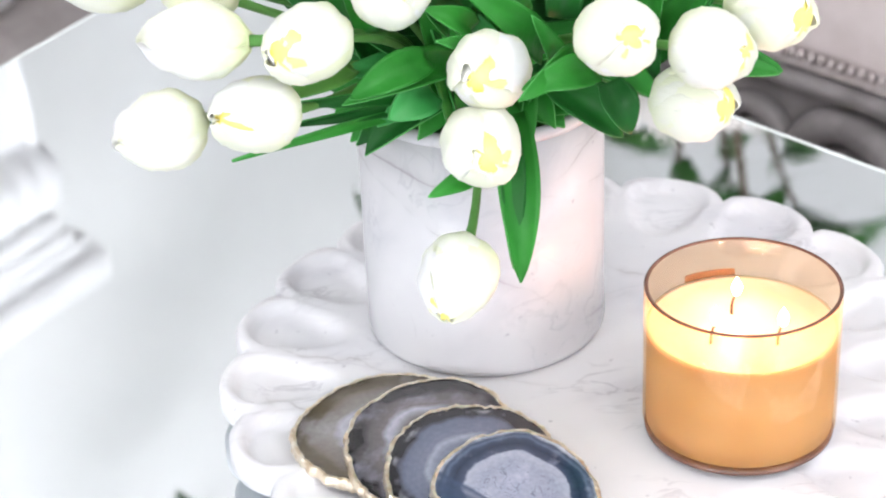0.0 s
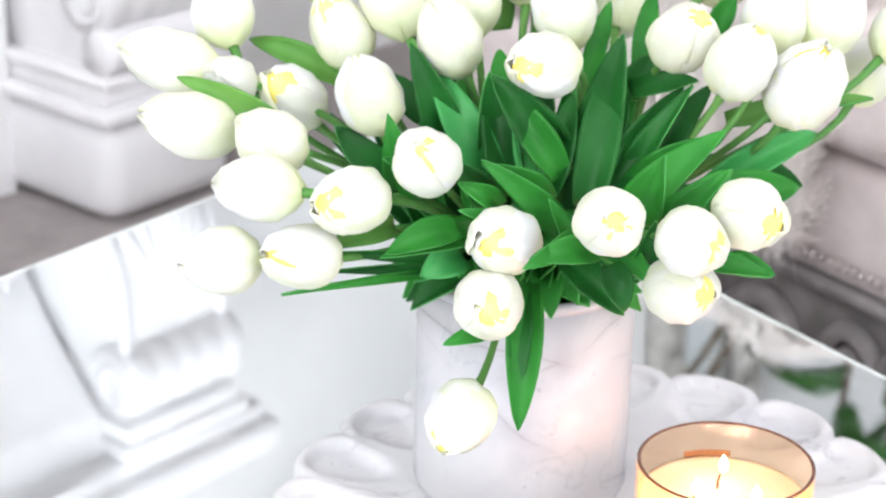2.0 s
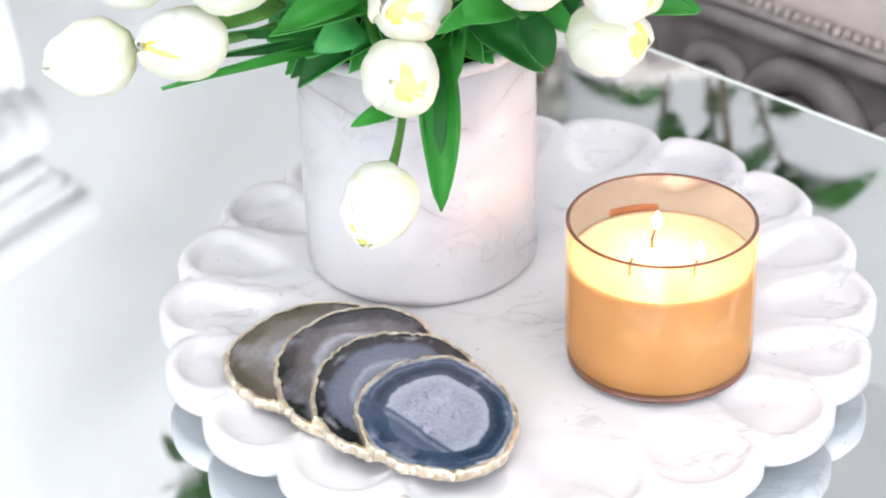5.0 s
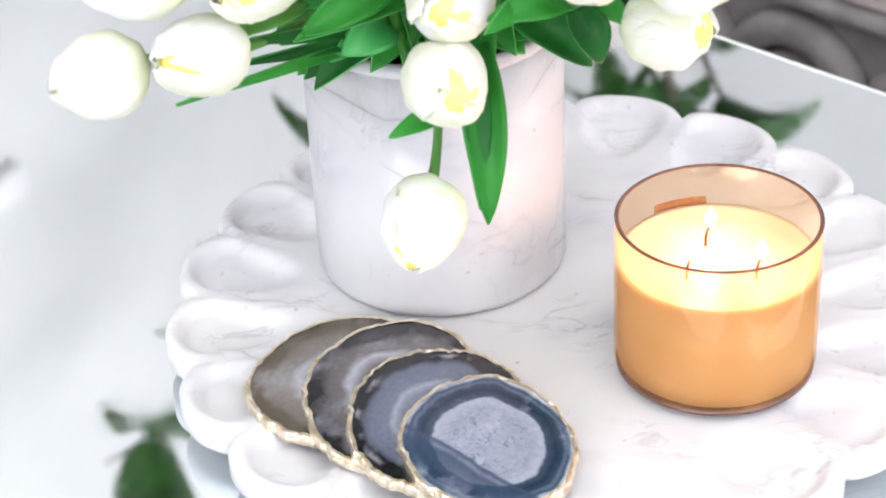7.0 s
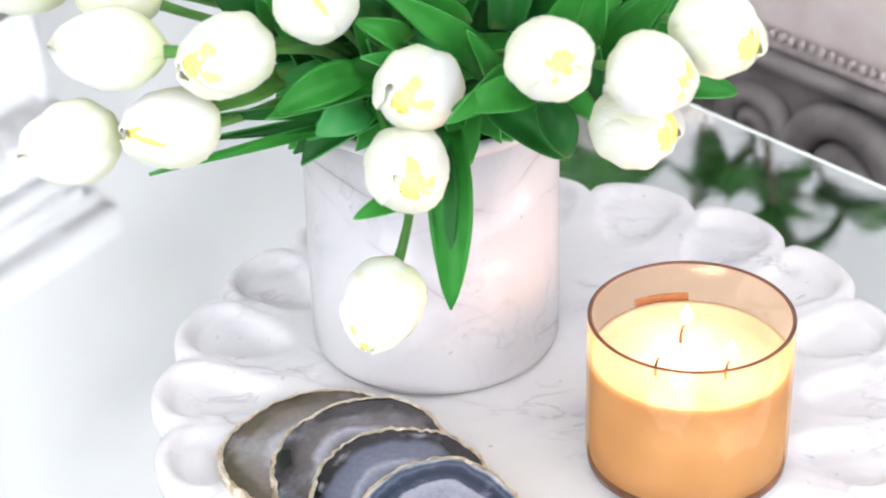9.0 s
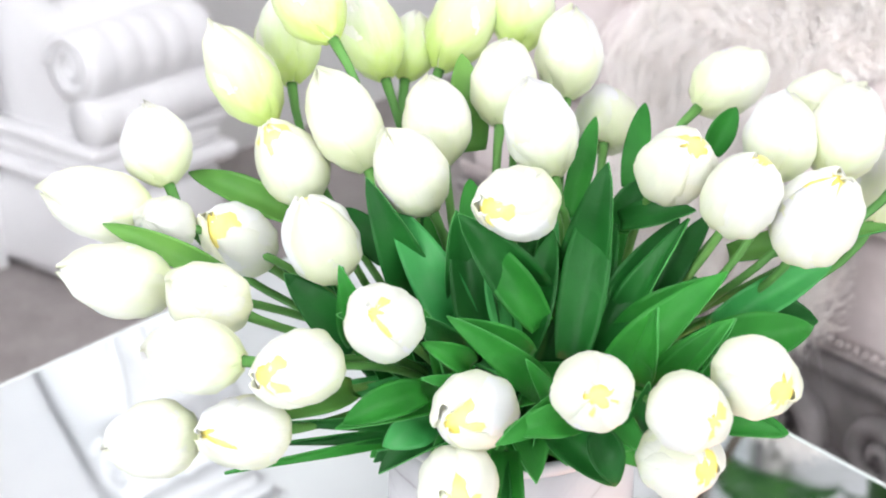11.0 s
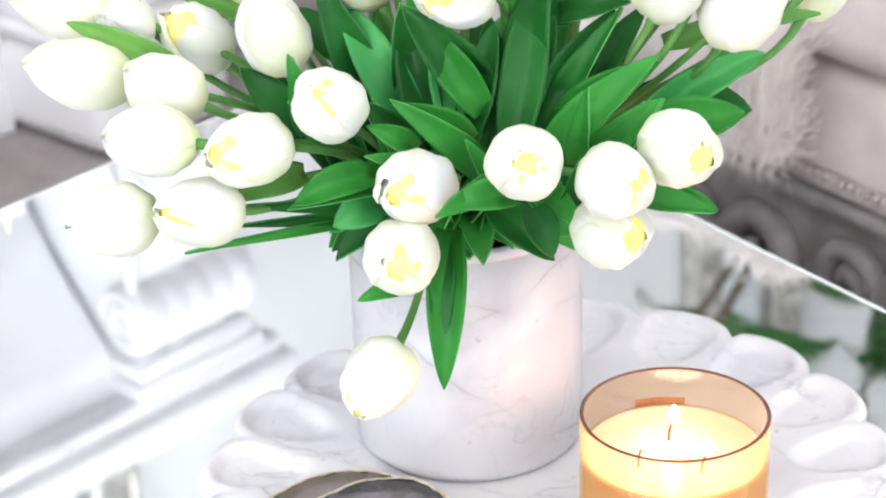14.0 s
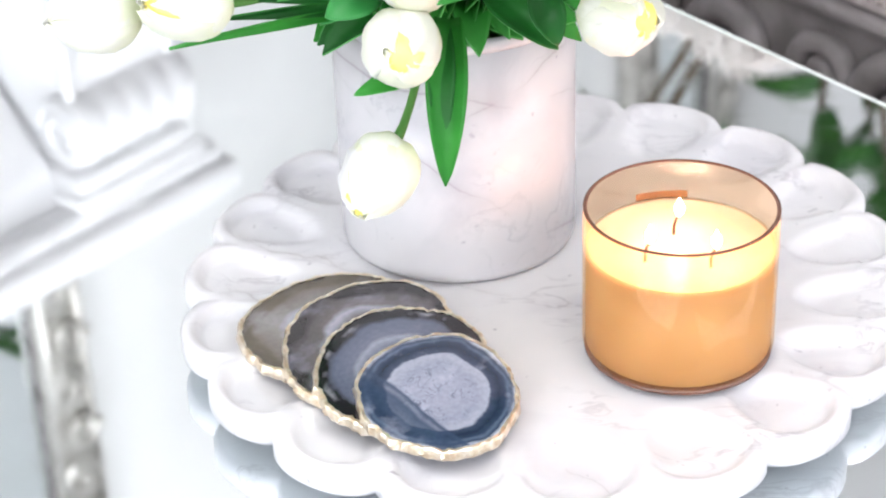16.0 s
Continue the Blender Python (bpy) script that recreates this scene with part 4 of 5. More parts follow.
leaf((0.0490, 0.0000, 0.2450), (0.0920, 0.0200, 0.3010), 0.0153, 0.2, 0, 0)
leaf((0.0260, 0.0600, 0.2830), (0.0410, 0.0900, 0.3280), 0.0107, 0.1, 0, 1)
leaf((0.0570, 0.0700, 0.2950), (0.0670, 0.1000, 0.3320), 0.0113, 0.1, 0, 1)
leaf((0.0990, 0.0800, 0.3090), (0.1120, 0.0900, 0.3310), 0.0119, 0.2, 0, 1)
leaf((-0.0210, 0.0200, 0.2840), (-0.0240, 0.0400, 0.3130), 0.0113, 0.1, 0, 1)
leaf((0.1010, 0.0200, 0.2790), (0.1750, 0.0000, 0.3020), 0.0118, 0.1, 25, 3)
leaf((0.0910, 0.0000, 0.2470), (0.1560, 0.0300, 0.2720), 0.0155, 0.15, -10, 2)
leaf((-0.0700, -0.0400, 0.2520), (-0.0830, -0.0500, 0.3010), 0.0111, 0.15, 10, 1)
leaf((-0.0790, 0.0000, 0.2410), (-0.1110, 0.0000, 0.2780), 0.0178, 0.2, 0, 0)
leaf((0.0380, -0.0500, 0.2270), (0.0520, -0.0900, 0.2310), 0.0135, 0.4, 0, 1)
leaf((0.0520, -0.0500, 0.2190), (0.0530, -0.0800, 0.2540), 0.0121, 0.4, 0, 0)
leaf((-0.0320, -0.0500, 0.2390), (-0.0410, -0.0900, 0.2670), 0.0110, 0.5, 0, 1)
leaf((-0.0650, 0.0300, 0.2740), (-0.0860, 0.0500, 0.2950), 0.0131, 0.1, 0, 0)
leaf((-0.0790, -0.0400, 0.2380), (-0.1130, -0.0650, 0.2370), 0.0132, 0.2, 0, 3)
leaf((-0.0570, -0.0200, 0.2580), (-0.0830, -0.0400, 0.2760), 0.0123, 0.2, 0, 0)
leaf((-0.0240, -0.0500, 0.2530), (-0.0450, -0.0600, 0.2700), 0.0106, 0.3, 0, 1)
leaf((0.0140, -0.0400, 0.2270), (0.0030, -0.0700, 0.2620), 0.0097, 0.3, 0, 1)
leaf((0.0480, 0.0300, 0.2880), (0.0630, 0.0500, 0.3080), 0.0145, 0.1, 0, 0)
leaf((0.0160, 0.0400, 0.2750), (0.0300, 0.0500, 0.2870), 0.0121, 0.1, 0, 2)
leaf((-0.0090, -0.0600, 0.2150), (-0.0140, -0.1050, 0.1520), 0.0170, 0.12, 8, 1)
leaf((-0.0120, -0.0600, 0.2110), (-0.0160, -0.1000, 0.1570), 0.0110, 0.2, 30, 0)
leaf((-0.0310, -0.0800, 0.1950), (-0.0520, -0.0950, 0.1960), 0.0082, 0.3, 0, 1)
leaf((-0.0010, -0.0500, 0.2240), (-0.0240, -0.0900, 0.2330), 0.0115, 0.4, 0, 0)
# broad leaves between the blooms
leaf((0.1040, 0.0420, 0.2340), (0.1480, 0.0300, 0.2390), 0.0259, 0.12, 0, 0)
leaf((0.0450, -0.0080, 0.2460), (0.0930, -0.0200, 0.2840), 0.0171, 0.30, -15, 1)
leaf((0.0590, -0.0480, 0.2370), (0.0910, -0.0600, 0.2790), 0.0154, 0.20, 25, 1)
leaf((0.0520, -0.0580, 0.2460), (0.0570, -0.0700, 0.2880), 0.0105, 0.15, 60, 1)
leaf((0.0260, 0.0120, 0.2520), (0.0390, 0.0000, 0.3300), 0.0214, 0.12, 15, 0)
leaf((0.0390, 0.0020, 0.2370), (0.0750, -0.0100, 0.3070), 0.0138, 0.15, 40, 0)
leaf((-0.0440, 0.0120, 0.2480), (-0.0710, 0.0000, 0.3240), 0.0193, 0.18, 10, 0)
leaf((-0.0220, 0.0020, 0.2520), (-0.0300, -0.0100, 0.3110), 0.0197, 0.10, -10, 0)
leaf((0.0070, -0.0030, 0.2610), (-0.0270, -0.0150, 0.3130), 0.0223, 0.30, 10, 0)
leaf((0.0030, -0.0380, 0.2510), (-0.0320, -0.0500, 0.2770), 0.0134, 0.45, 0, 1)
leaf((0.0240, -0.0880, 0.2450), (-0.0100, -0.1000, 0.2460), 0.0134, 0.45, 0, 1)
leaf((-0.0460, -0.0580, 0.2450), (-0.0830, -0.0700, 0.2360), 0.0144, 0.40, 0, 1)
leaf((-0.0430, -0.0480, 0.2250), (-0.0650, -0.0600, 0.2190), 0.0174, 0.50, 20, 2)
leaf((-0.0920, 0.0120, 0.2500), (-0.1110, 0.0000, 0.2780), 0.0146, 0.20, 0, 0)
leaf((-0.0790, -0.0180, 0.2490), (-0.0840, -0.0300, 0.2920), 0.0103, 0.20, 50, 1)
leaf((0.0320, -0.0780, 0.2340), (0.0400, -0.0900, 0.2130), 0.0138, 0.40, 0, 0)
leaf((0.0970, -0.0380, 0.2190), (0.1220, -0.0500, 0.2180), 0.0116, 0.35, 0, 1)
leaf((-0.0300, -0.0280, 0.2470), (-0.0470, -0.0400, 0.2730), 0.0141, 0.20, 0, 0)
leaf((0.0490, 0.0320, 0.2920), (0.0830, 0.0200, 0.3030), 0.0119, 0.20, 20, 0)
leaf((0.0150, 0.0220, 0.2550), (0.0130, 0.0100, 0.2970), 0.0157, 0.10, 0, 0)
leaf((-0.0290, 0.0170, 0.2490), (-0.0580, 0.0050, 0.3020), 0.0201, 0.15, 0, 2)
# leaves that fill the heart of the bouquet
rnd_l = random.Random(12)
for n in range(60):
    a = rnd_l.uniform(0, 2 * math.pi)
    lean = rnd_l.uniform(0.1, 0.95)
    out = Vector((math.cos(a), math.sin(a), 0))
    root = MOUTH + out * rnd_l.uniform(0.005, 0.04) + Vector((0, 0, rnd_l.uniform(-0.03, 0.0)))
    tip = root + (out * math.sin(lean) + Vector((0, 0, math.cos(lean)))) * rnd_l.uniform(0.085, 0.135)
    leaf(root, tip, rnd_l.uniform(0.014, 0.024), rnd_l.uniform(0.0, 0.3), rnd_l.uniform(-60, 60), rnd_l.choice((0, 0, 0, 1)))
# leaves that spill over the lip of the vase
for n in range(34):
    a = radians(-195 + 205 * (n * 7 % 34) / 33 + rnd_l.uniform(-4, 4))
    out = Vector((math.cos(a), math.sin(a), 0))
    over = rnd_l.uniform(0.066, 0.088)
    leaf(MOUTH + out * 0.022 + Vector((0, 0, rnd_l.uniform(0.0, 0.03))), MOUTH + out * over + Vector((rnd_l.uniform(-0.015, 0.015), 0, rnd_l.uniform(-0.003, 0.018))), rnd_l.uniform(0.018, 0.028), rnd_l.uniform(0.25, 0.5), rnd_l.uniform(-30, 30), rnd_l.choice((0, 1, 1)))
# short curled leaves between the front blooms
for n in range(26):
    a = radians(rnd_l.uniform(-165, -15))
    lean = rnd_l.uniform(0.75, 1.25)
    out = Vector((math.cos(a), math.sin(a), 0))
    root = MOUTH + out * 0.03 + Vector((0, 0, rnd_l.uniform(0.0, 0.03)))
    tip = root + (out * math.sin(lean) + Vector((rnd_l.uniform(-0.3, 0.3), 0, math.cos(lean)))) * rnd_l.uniform(0.06, 0.095)
    leaf(root, tip, rnd_l.uniform(0.015, 0.024), rnd_l.uniform(0.2, 0.6), rnd_l.uniform(-80, 80), rnd_l.choice((0, 1, 1, 2)))

# ---- fireplace ----


def local(u, v, z=0.0):
    """A place given in the room's own axes."""
    return TURN @ Vector((u, v, z))


def spiral(centre, r0, turns, wire, plane="xz", depth=0.0, hand=1, n=40):
    pts = []
    for k in range(n + 1):
        t = k / n
        a = turns * 2 * math.pi * t * hand
        r = r0 * (1 - 0.82 * t)
        x, z = r * math.cos(a), r * math.sin(a)
        pts.append(Vector(centre) + (Vector((x, depth * t, z)) if plane == "xz" else Vector((depth * t, x, z))))
    return tube(pts, [wire * (1 - 0.35 * k / n) for k in range(n + 1)], 8)


def extruded(outline, x0, x1, bevel=0.006):
    """A solid whose side view is the given (y, z) outline, from x0 to x1."""
    bm = bmesh.new()
    rows = [[bm.verts.new((x, y, z)) for y, z in outline] for x in (x0, x1)]
    caps = [bm.faces.new(rows[0]), bm.faces.new(rows[1][::-1])]
    n = len(outline)
    for k in range(n):
        bm.faces.new((rows[0][k], rows[0][(k + 1) % n], rows[1][(k + 1) % n], rows[1][k]))
    bmesh.ops.bevel(bm, geom=list({e for f in caps for e in f.edges}), offset=bevel, segments=2, affect="EDGES", profile=0.5)
    return bm


def roll(y, z, r, x0, x1, ribs):
    """A rolled scroll end that lies along x, with rounded ribs round it."""
    bm = lathe([(0, 0)] + [(r * (0.95 + 0.05 * abs(math.sin(math.pi * ribs * k / (ribs * 8)))), (x1 - x0) * k / (ribs * 8)) for k in range(ribs * 8 + 1)] + [(0, x1 - x0)], 40)
    bmesh.ops.transform(bm, matrix=Matrix.Translation((x0, y, z)) @ Matrix.Rotation(radians(90), 4, "Y"), verts=bm.verts)
    return bm


def console_leg(x):
    """One fireplace leg: a moulded plinth and an S-shaped console with a scroll at each end and a leaf down its front."""
    parts = []
    parts.append(("plinth", block(x - 0.122, x + 0.122, 1.425, 1.70, 0.001, 0.150, 0.042, 5)))
    parts.append(("plinth_moulding", join(block(x - 0.128, x + 0.128, 1.418, 1.705, 0.148, 0.172, 0.010, 3), block(x - 0.112, x + 0.112, 1.436, 1.69, 0.170, 0.200, 0.012, 3),
                                 block(x - 0.118, x + 0.118, 1.43, 1.70, 0.198, 0.216, 0.008, 3))))
    front = [Vector((0, 1.50, 0.215)), Vector((0, 1.47, 0.26)), Vector((0, 1.475, 0.32)), Vector((0, 1.50, 0.37))]
    front += bezier(Vector((0, 1.515, 0.40)), Vector((0, 1.55, 0.52)), Vector((0, 1.55, 0.66)), Vector((0, 1.52, 0.80)), 8)
    front += bezier(Vector((0, 1.50, 0.86)), Vector((0, 1.46, 0.95)), Vector((0, 1.43, 1.02)), Vector((0, 1.45, 1.13)), 8)
    front += [Vector((0, 1.46, 1.215))]
    outline = [(p.y, p.z) for p in front] + [(1.74, 1.215), (1.74, 0.215)]
    parts.append(("console", extruded(outline, x - 0.092, x + 0.092)))
    parts.append(("scroll", roll(1.478, 0.318, 0.052, x - 0.104, x + 0.104, 5)))
    parts.append(("scroll", roll(1.452, 0.248, 0.034, x - 0.108, x + 0.108, 5)))
    parts.append(("scroll", roll(1.452, 1.150, 0.056, x - 0.104, x + 0.104, 5)))
    for side in (-1, 1):
        for y, z, r, way in ((1.478, 0.318, 0.044, 1), (1.452, 1.150, 0.048, -1)):
            parts.append(("volute", spiral((x + side * 0.106, y, z), r, 2.0, 0.008, plane="yz", hand=way)))
        parts.append(("edge_bead", tube([Vector((x + side * 0.094, p.y - 0.004, p.z)) for p in front[4:-1]], 0.009, 8)))
    for k in range(7):
        u = (k - 3) / 3
        pts = bezier(Vector((x + u * 0.018, 1.512, 0.385)), Vector((x + u * 0.060, 1.535, 0.47)), Vector((x + u * 0.085, 1.540, 0.60 - 0.10 * abs(u))), Vector((x + u * 0.070, 1.515, 0.70 - 0.16 * abs(u))), 10)
        parts.append(("acanthus_frond", tube(pts, [0.006 + 0.010 * math.sin(math.pi * i / 10) for i in range(11)], 8)))
        pts = bezier(Vector((x + u * 0.018, 1.462, 1.02)), Vector((x + u * 0.060, 1.430, 0.96)), Vector((x + u * 0.085, 1.470, 0.86 + 0.06 * abs(u))), Vector((x + u * 0.060, 1.505, 0.76 + 0.12 * abs(u))), 10)
        parts.append(("acanthus_frond", tube(pts, [0.006 + 0.010 * math.sin(math.pi * i / 10) for i in range(11)], 8)))
    parts.append(("abacus", join(block(x - 0.112, x + 0.112, 1.42, 1.74, 1.214, 1.240, 0.008, 3), block(x - 0.125, x + 0.125, 1.41, 1.742, 1.238, 1.262, 0.010, 3))))
    return parts


fireplace = thing("fireplace", "white carved plaster fireplace with scrolled legs and mantel", "fireplace", local(0, 0, FLOOR), rz=48.5)
for leg_x in (0.985, -0.52):
    for name, bm in console_leg(leg_x):
        part(name, bm, M_STONE, fireplace)

# the arched plate between the legs, its mouldings and the hearth
ARCH = [(0.70, 0.001), (0.70, 0.62)] + [(0.2325 + 0.4675 * math.cos(a), 0.62 + 0.36 * math.sin(a)) for a in (math.pi * k / 24 for k in range(1, 24))] + [(-0.235, 0.62), (-0.235, 0.001)]
plate = bmesh.new()
ya, yb = 1.64, 1.72
inner = [[plate.verts.new((x, y, z)) for x, z in ARCH] for y in (ya, yb)]
far = [(0.87, 0.001), (0.87, 0.62)] + [(0.2325 + 0.6375 * max(-1, min(1, 1.45 * math.cos(a))), 1.215 if abs(math.cos(a)) < 0.69 else 0.62 + (1.215 - 0.62) * min(1, math.sin(a) / 0.724)) for a in (math.pi * k / 24 for k in range(1, 24))] + [(-0.405, 0.62), (-0.405, 0.001)]
outer = [[plate.verts.new((x, y, z)) for x, z in far] for y in (ya, yb)]
for k in range(len(ARCH) - 1):
    plate.faces.new((inner[0][k], inner[0][k + 1], outer[0][k + 1], outer[0][k]))
    plate.faces.new((inner[1][k], inner[1][k + 1], outer[1][k + 1], outer[1][k]))
    plate.faces.new((inner[0][k], inner[0][k + 1], inner[1][k + 1], inner[1][k]))
    plate.faces.new((outer[0][k], outer[0][k + 1], outer[1][k + 1], outer[1][k]))
part("arched_plate", plate, M_STONE, fireplace, smooth=False)
part("arch_moulding", tube([Vector((0.2325 + (x - 0.2325) * 1.05, 1.636, z * 1.03)) for x, z in ARCH], 0.016, 10), M_STONE, fireplace)
part("arch_moulding", tube([Vector((0.2325 + (x - 0.2325) * 1.16, 1.638, z * 1.09)) for x, z in ARCH], 0.009, 8), M_STONE, fireplace)
for side in (-1, 1):
    corner = [Vector((0.2325 + side * u, 1.637, z)) for u, z in ((0.60, 0.74), (0.60, 1.17), (0.26, 1.17), (0.40, 1.03), (0.52, 0.88), (0.60, 0.74))]
    part("spandrel_moulding", tube(corner, 0.007, 8), M_STONE, fireplace)
part("hearth_back", block(-0.25, 0.72, 1.73, 1.745, 0.001, 1.02), M_SOOT, fireplace, "grey hearth back", smooth=False)
part("cove", extruded([(1.645, 1.02), (1.60, 1.10), (1.50, 1.20), (1.46, 1.262), (1.742, 1.262), (1.742, 1.02)], -0.415, 0.88), M_STONE, fireplace)
part("mantel_shelf", join(block(-0.70, 1.165, 1.395, 1.745, 1.290, 1.345, 0.016, 4), block(-0.68, 1.145, 1.415, 1.745, 1.2625, 1.291, 0.010, 3)), M_STONE, fireplace)

# ---- wall mirrors ----
def frame_rail(x0, x1, z0, z1, upright):
    bms = [block(x0, x1, 1.70, 1.744, z0, z1, 0.012, 3)]
    if upright:
        xm, span = (x0 + x1) / 2, z1 - z0
        n = int(span / 0.085)
        for k in range(n):
            zc = z0 + span * (k + 0.5) / n
            bms.append(spiral((xm + 0.012 * (-1) ** k, 1.693, zc), 0.034, 1.6, 0.0085, hand=(-1) ** k, n=24))
        for xs in (x0 + 0.008, x1 - 0.008):
            bms.append(tube([Vector((xs, 1.698, z0)), Vector((xs, 1.698, z1))], 0.008, 8))
    else:
        zm, span = (z0 + z1) / 2, x1 - x0
        n = int(span / 0.085)
        for k in range(n):
            xc = x0 + span * (k + 0.5) / n
            bms.append(spiral((xc, 1.693, zm + 0.012 * (-1) ** k), 0.034, 1.6, 0.0085, hand=(-1) ** k, n=24))
    return join(*bms)


def wall_mirror(x0, x1, base, height, label):
    """A mirror in a carved silver frame that stands base metres over the floor against the wall."""
    m = thing("wall_mirror", label, "mirror", local(0, 0, FLOOR + base), rz=48.5)
    part("mirror_glass", block(x0 + 0.09, x1 - 0.09, 1.724, 1.734, 0.07, height - 0.07), M_MIRROR, m, "clear silvered mirror glass", smooth=False)
    part("frame_rail", frame_rail(x0, x0 + 0.09, 0.07, height - 0.07, True), M_SILVER, m)
    part("frame_rail", frame_rail(x1 - 0.09, x1, 0.07, height - 0.07, True), M_SILVER, m)
    part("frame_rail", frame_rail(x0, x1, 0.001, 0.068, False), M_SILVER, m)
    part("frame_rail", frame_rail(x0, x1, height - 0.068, height, False), M_SILVER, m)
    for x in (x0 + 0.091, x1 - 0.098):
        part("inner_trim", block(x, x + 0.007, 1.716, 1.723, 0.07, height - 0.07), M_CARVED, m, "dark inner slip", smooth=False)


wall_mirror(-0.60, 1.06, 1.352, 0.78, "large mirror in an ornate antique silver frame above mantel")
wall_mirror(2.64, 3.06, 0.0015, 2.40, "tall floor mirror in an ornate antique silver frame")

# ---- sofa ----
SOFA = Vector((0.366, 0.530, FLOOR))
SOFA_TURN = math.degrees(math.atan2(-0.826, 0.563))
sofa = thing("sofa", "blush beige velvet sofa on a grey carved wood base", "sofa", SOFA, rz=SOFA_TURN)
XA, XB = -0.70, 1.30
part("apron", join(block(XA, XB, 0.012, 0.09, 0.19, 0.358, 0.012, 3), block(XA, XB, -0.004, 0.05, 0.345, 0.359, 0.005, 2), block(XA, XB, 0.0, 0.06, 0.185, 0.205, 0.008, 2)), M_CARVED, sofa, "grey-washed carved wood apron")
n = 0
for xc in np.arange(XA + 0.10, XB - 0.05, 0.20):
    h = 1 if n % 2 else -1
    part("carved_scroll", join(spiral((xc, 0.006, 0.270), 0.062, 1.7, 0.017, hand=h), spiral((xc + 0.105, 0.008, 0.285), 0.036, 1.5, 0.012, hand=-h),
                               tube([Vector((xc - 0.10, 0.012, 0.235)), Vector((xc - 0.05, 0.004, 0.225)), Vector((xc, 0.002, 0.212)), Vector((xc + 0.06, 0.004, 0.228)), Vector((xc + 0.10, 0.012, 0.25))], [0.006, 0.012, 0.014, 0.012, 0.006], 8)), M_CARVED, sofa)
    n += 1
for xl in (XA + 0.06, XB - 0.06):
    for yl in (0.06, 0.72):
        leg = lathe([(0, 0.0), (0.03, 0.0), (0.036, 0.02), (0.022, 0.05), (0.03, 0.12), (0.045, 0.17), (0.05, 0.19), (0, 0.192)], 24)
        bmesh.ops.translate(leg, verts=leg.verts, vec=(xl, yl, 0.001))
        part("leg", leg, M_CARVED, sofa)
part("seat_base", block(XA, XB, 0.012, 0.80, 0.360, 0.470, 0.022, 4), M_VELVET, sofa)
for x0, x1 in ((XA + 0.22, 0.30), (0.306, XB - 0.22)):
    part("seat_cushion", block(x0, x1, -0.012, 0.62, 0.472, 0.60, 0.045, 5), M_VELVET, sofa)
part("back", block(XA, XB, 0.60, 0.82, 0.472, 0.95, 0.06, 5), M_VELVET, sofa)
for x0, x1 in ((XA, XA + 0.21), (XB - 0.21, XB)):
    part("armrest", block(x0, x1, 0.0, 0.595, 0.472, 0.70, 0.06, 5), M_VELVET, sofa)
part("piping", join(tube([Vector((XA, 0.010, 0.365)), Vector((XB, 0.010, 0.365))], 0.005, 8), *[block(x, x + 0.006, 0.002, 0.010, 0.370, 0.378, 0.002, 1) for x in np.arange(XA, XB, 0.010)]), M_PIPING, sofa, "gimp trim along the lower edge")

# ---- fur throw over the sofa ----
throw = thing("fur_throw", "cream long-haired fur throw hanging over the sofa", "throw", SOFA, rz=SOFA_TURN)
WIDE0, WIDE1 = -0.36, -0.15


def drape(s, x):
    """The throw's hide: up the front of the seat, over it and up the back."""
    front = 0.38
    x = x - 0.10 * max(0.0, s - 0.25)
    if s < 0.25:
        return Vector((x, -0.022 - 0.01 * math.sin(9 * x), front + 0.02 + s * 0.88))
    if s < 0.80:
        return Vector((x, -0.022 + (s - 0.25), front + 0.24 + 0.05 * (s - 0.25) + 0.012 * math.sin((s - 0.25) * 9 + 9 * x)))
    return Vector((x, 0.53 + 0.02 * math.sin(7 * x) + 0.3 * (s - 0.80), front + 0.265 + 0.5 * (s - 0.80)))


hide = bmesh.new()
rows = [[hide.verts.new(drape(1.15 * i / 40, WIDE0 + (WIDE1 - WIDE0) * j / 12)) for j in range(13)] for i in range(41)]
for a, b in zip(rows, rows[1:]):
    for j in range(12):
        hide.faces.new((a[j], a[j + 1], b[j + 1], b[j]))
bmesh.ops.solidify(hide, geom=hide.faces[:], thickness=0.006)
part("hide", hide, M_FUR, throw)
rnd_f = random.Random(9)
verts, faces = [], []
tufts = []
for n in range(1900):
    s, x = rnd_f.uniform(0, 1.14), rnd_f.uniform(WIDE0 - 0.01, WIDE1 + 0.012)
    out = (Vector((0, -1, 0.1)) if s < 0.25 else Vector((0, -0.3, 1)) if s < 0.8 else Vector((0, -1, 0.2))).normalized()
    lay = noise.noise(Vector((x * 14, s * 9, 3.0)))
    fall = Vector((lay * 1.1 + rnd_f.uniform(-0.25, 0.25), -0.2, -1 if s < 0.3 or s > 0.75 else -0.4 + lay)).normalized()
    length = rnd_f.uniform(0.05, 0.10) * (0.65 if s < 0.1 else 1.0)
    root = drape(s, x)
    for k in range(30):
        spot = drape(min(1.14, max(0, s + rnd_f.gauss(0, 0.020))), x + rnd_f.gauss(0, 0.015))
        stray = Vector((rnd_f.gauss(0, 0.010), rnd_f.gauss(0, 0.006), rnd_f.gauss(0, 0.010)))
        grow = length * rnd_f.uniform(0.7, 1.1)
        tip = root + (out * 0.32 + fall * 0.85) * grow + stray
        mid = spot * 0.65 + root * 0.35 + out * grow * 0.42 + fall * grow * 0.28 + stray * 0.5
        turn = rnd_f.uniform(0, 3.14)
        w = Vector((math.cos(turn), math.sin(turn), 0.2)) * 0.0004
        i = len(verts)
        verts += [spot - w, spot + w, mid - w * 0.8, mid + w * 0.8, tip]
        faces += [(i, i + 1, i + 3, i + 2), (i + 2, i + 3, i + 4)]
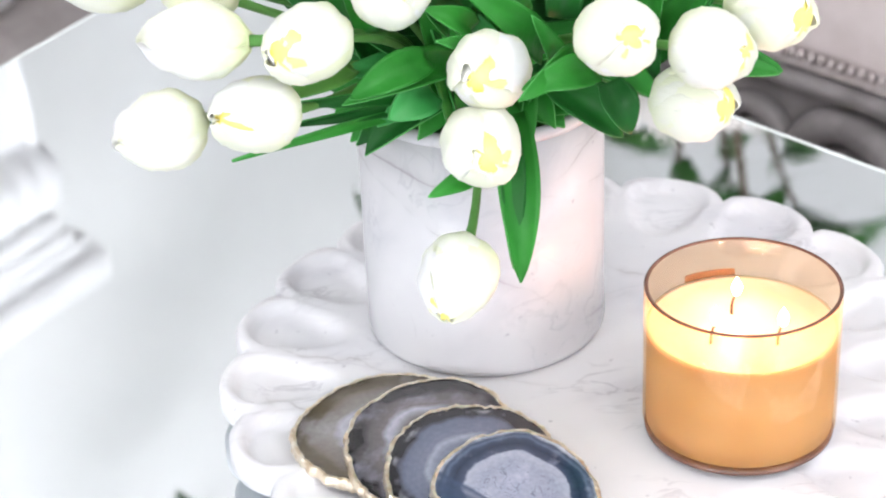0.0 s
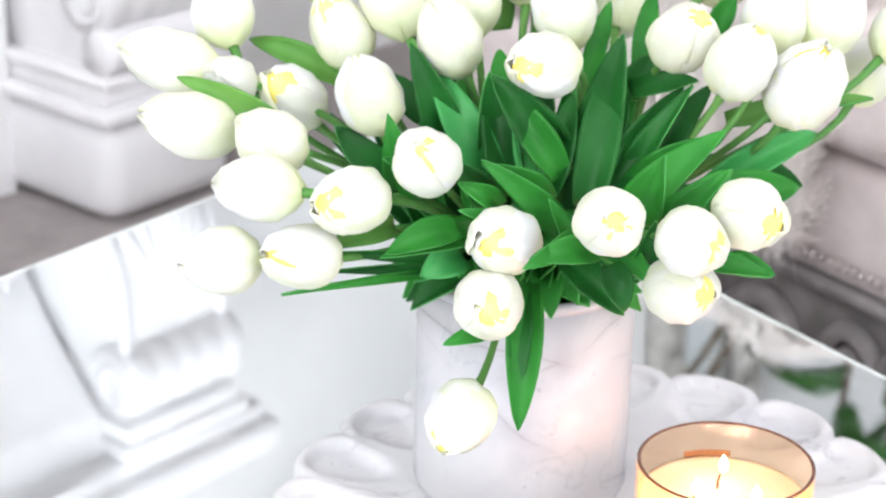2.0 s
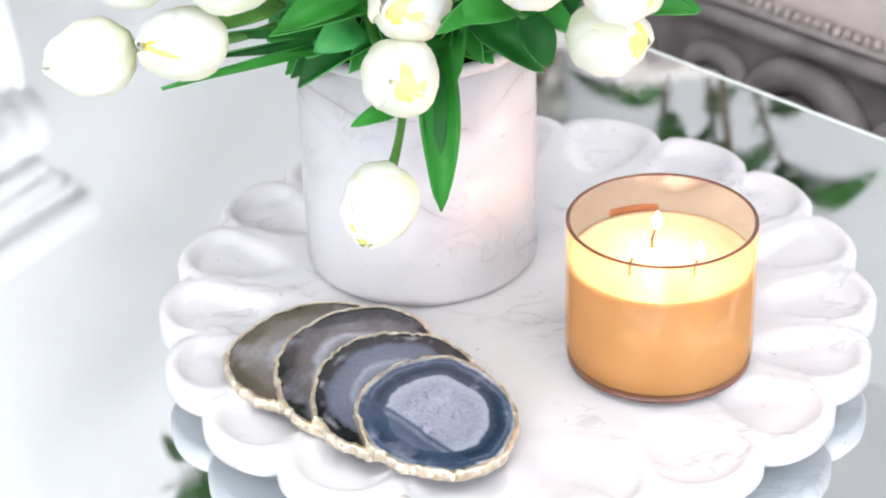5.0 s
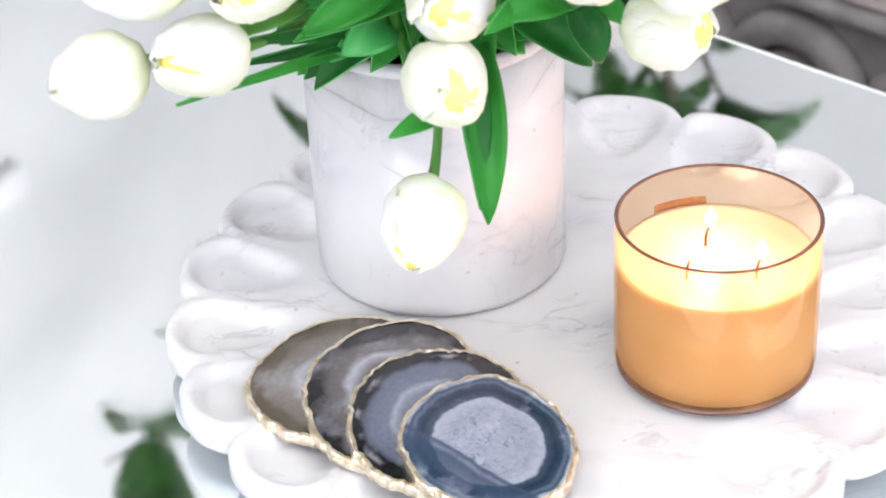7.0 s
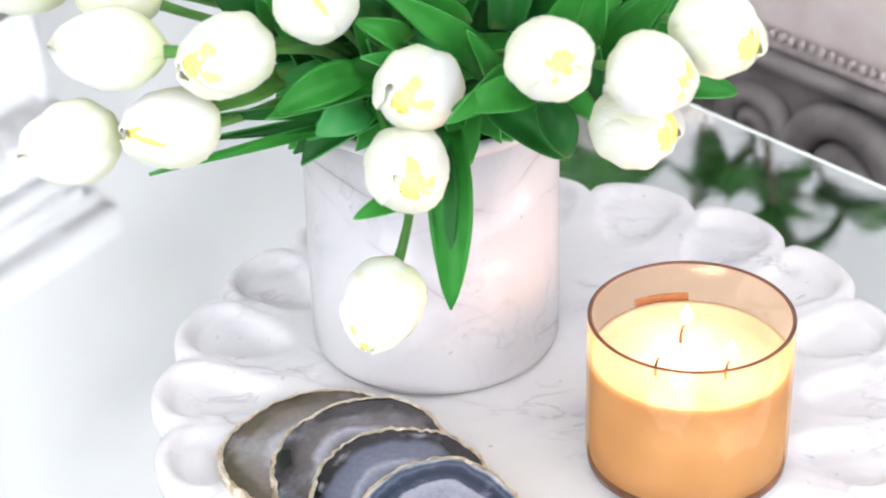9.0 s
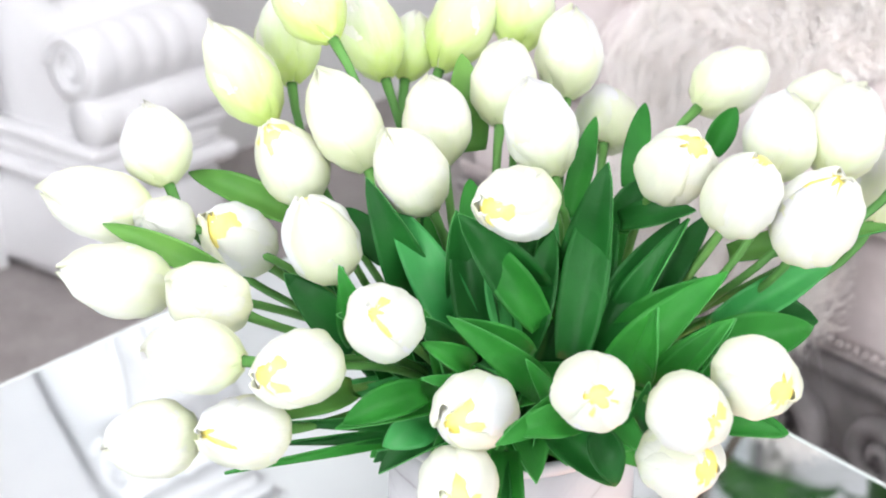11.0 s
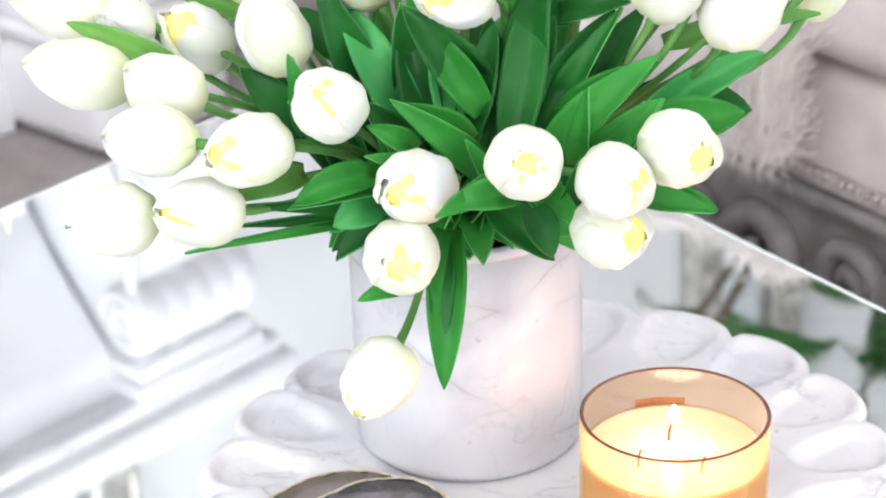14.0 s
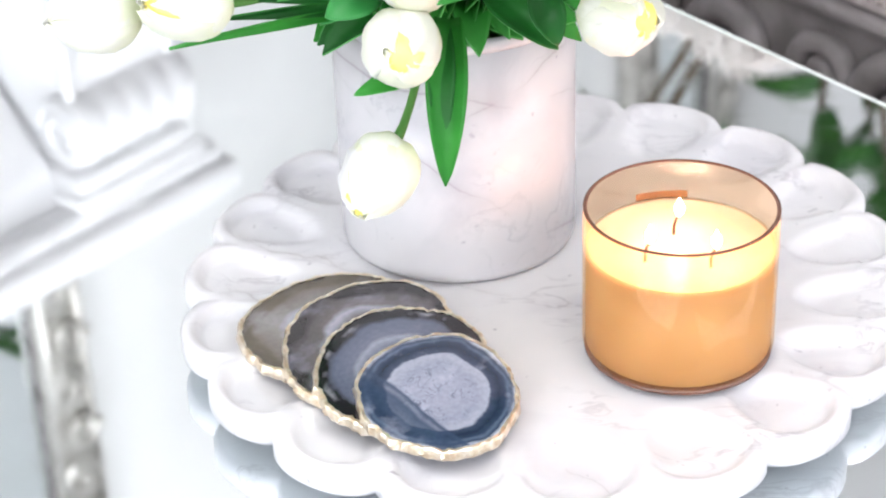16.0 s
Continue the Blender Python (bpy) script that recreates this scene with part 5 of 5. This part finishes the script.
me = bpy.data.meshes.new("hair")
me.from_pydata([tuple(v) for v in verts], [], faces)
me.materials.append(M_FUR)
hair = new("hair", me)
hair.parent = throw
tagged(hair, "long cream hair", kind="stuff")

# ---- potted plant by the fireplace ----
M_LEAF = leaf_mat("plant_leaf", (0.02, 0.075, 0.02), (0.05, 0.14, 0.035), 0.4)
M_POT = plain("white_glazed_pot", (0.72, 0.71, 0.70), (0.80, 0.79, 0.78), 0.25, 20, 0, 0.05)
M_SOIL = plain("dark_soil", (0.03, 0.022, 0.016), (0.07, 0.05, 0.035), 0.95, 120, 0, 0.8)
PLANT = Vector((0.68, 2.05, FLOOR))
plant = thing("potted_plant", "tall leafy green plant in a white pot", "plant", PLANT)
part("pot", lathe([(0, 0.0005), (0.11, 0.0005), (0.13, 0.02), (0.16, 0.26), (0.165, 0.29), (0.15, 0.29), (0.145, 0.25), (0, 0.24)], 48), M_POT, plant)
part("soil", lathe([(0, 0.262), (0.143, 0.25), (0.143, 0.242), (0, 0.2415)], 32), M_SOIL, plant)
rnd_p = random.Random(21)


M_TWIG = plain("brown_twig", (0.06, 0.045, 0.03), (0.13, 0.10, 0.07), 0.8, 60, 0, 0.5)


def branch(tip, count, size=1.0):
    """A branch from the pot to tip, relative to the pot, with leaves along its upper half."""
    tip = Vector(tip)
    pts = bezier(Vector((0, 0, 0.25)), Vector((0, 0, tip.z * 0.55)), Vector((tip.x * 0.5, tip.y * 0.5, tip.z * 0.95)), tip, 16)
    part("branch", tube(pts, [0.014 - 0.0007 * k for k in range(17)], 8), M_TWIG, plant)
    for k in range(count):
        p = pts[8 + int(8 * (k + 0.5) / count)]
        a = 2.4 * k + rnd_p.uniform(-0.4, 0.4)
        d = Vector((math.cos(a), math.sin(a) * 0.8, rnd_p.uniform(-0.2, 0.5))).normalized()
        part("leaf", blade(p, p + d * rnd_p.uniform(0.13, 0.20) * size, rnd_p.uniform(0.07, 0.10) * size, 0.25, rnd_p.uniform(-30, 30), 0.001), [M_LEAF, M_LEAF], plant)


branch((0.07, -0.02, 1.50), 7)
branch((0.24, 0.05, 1.58), 7)
branch((-0.05, 0.02, 1.62), 6)
branch((-0.70, -0.10, 1.66), 5)
branch((-0.92, -0.15, 1.93), 11, 1.4)
branch((0.15, -0.10, 1.75), 6)
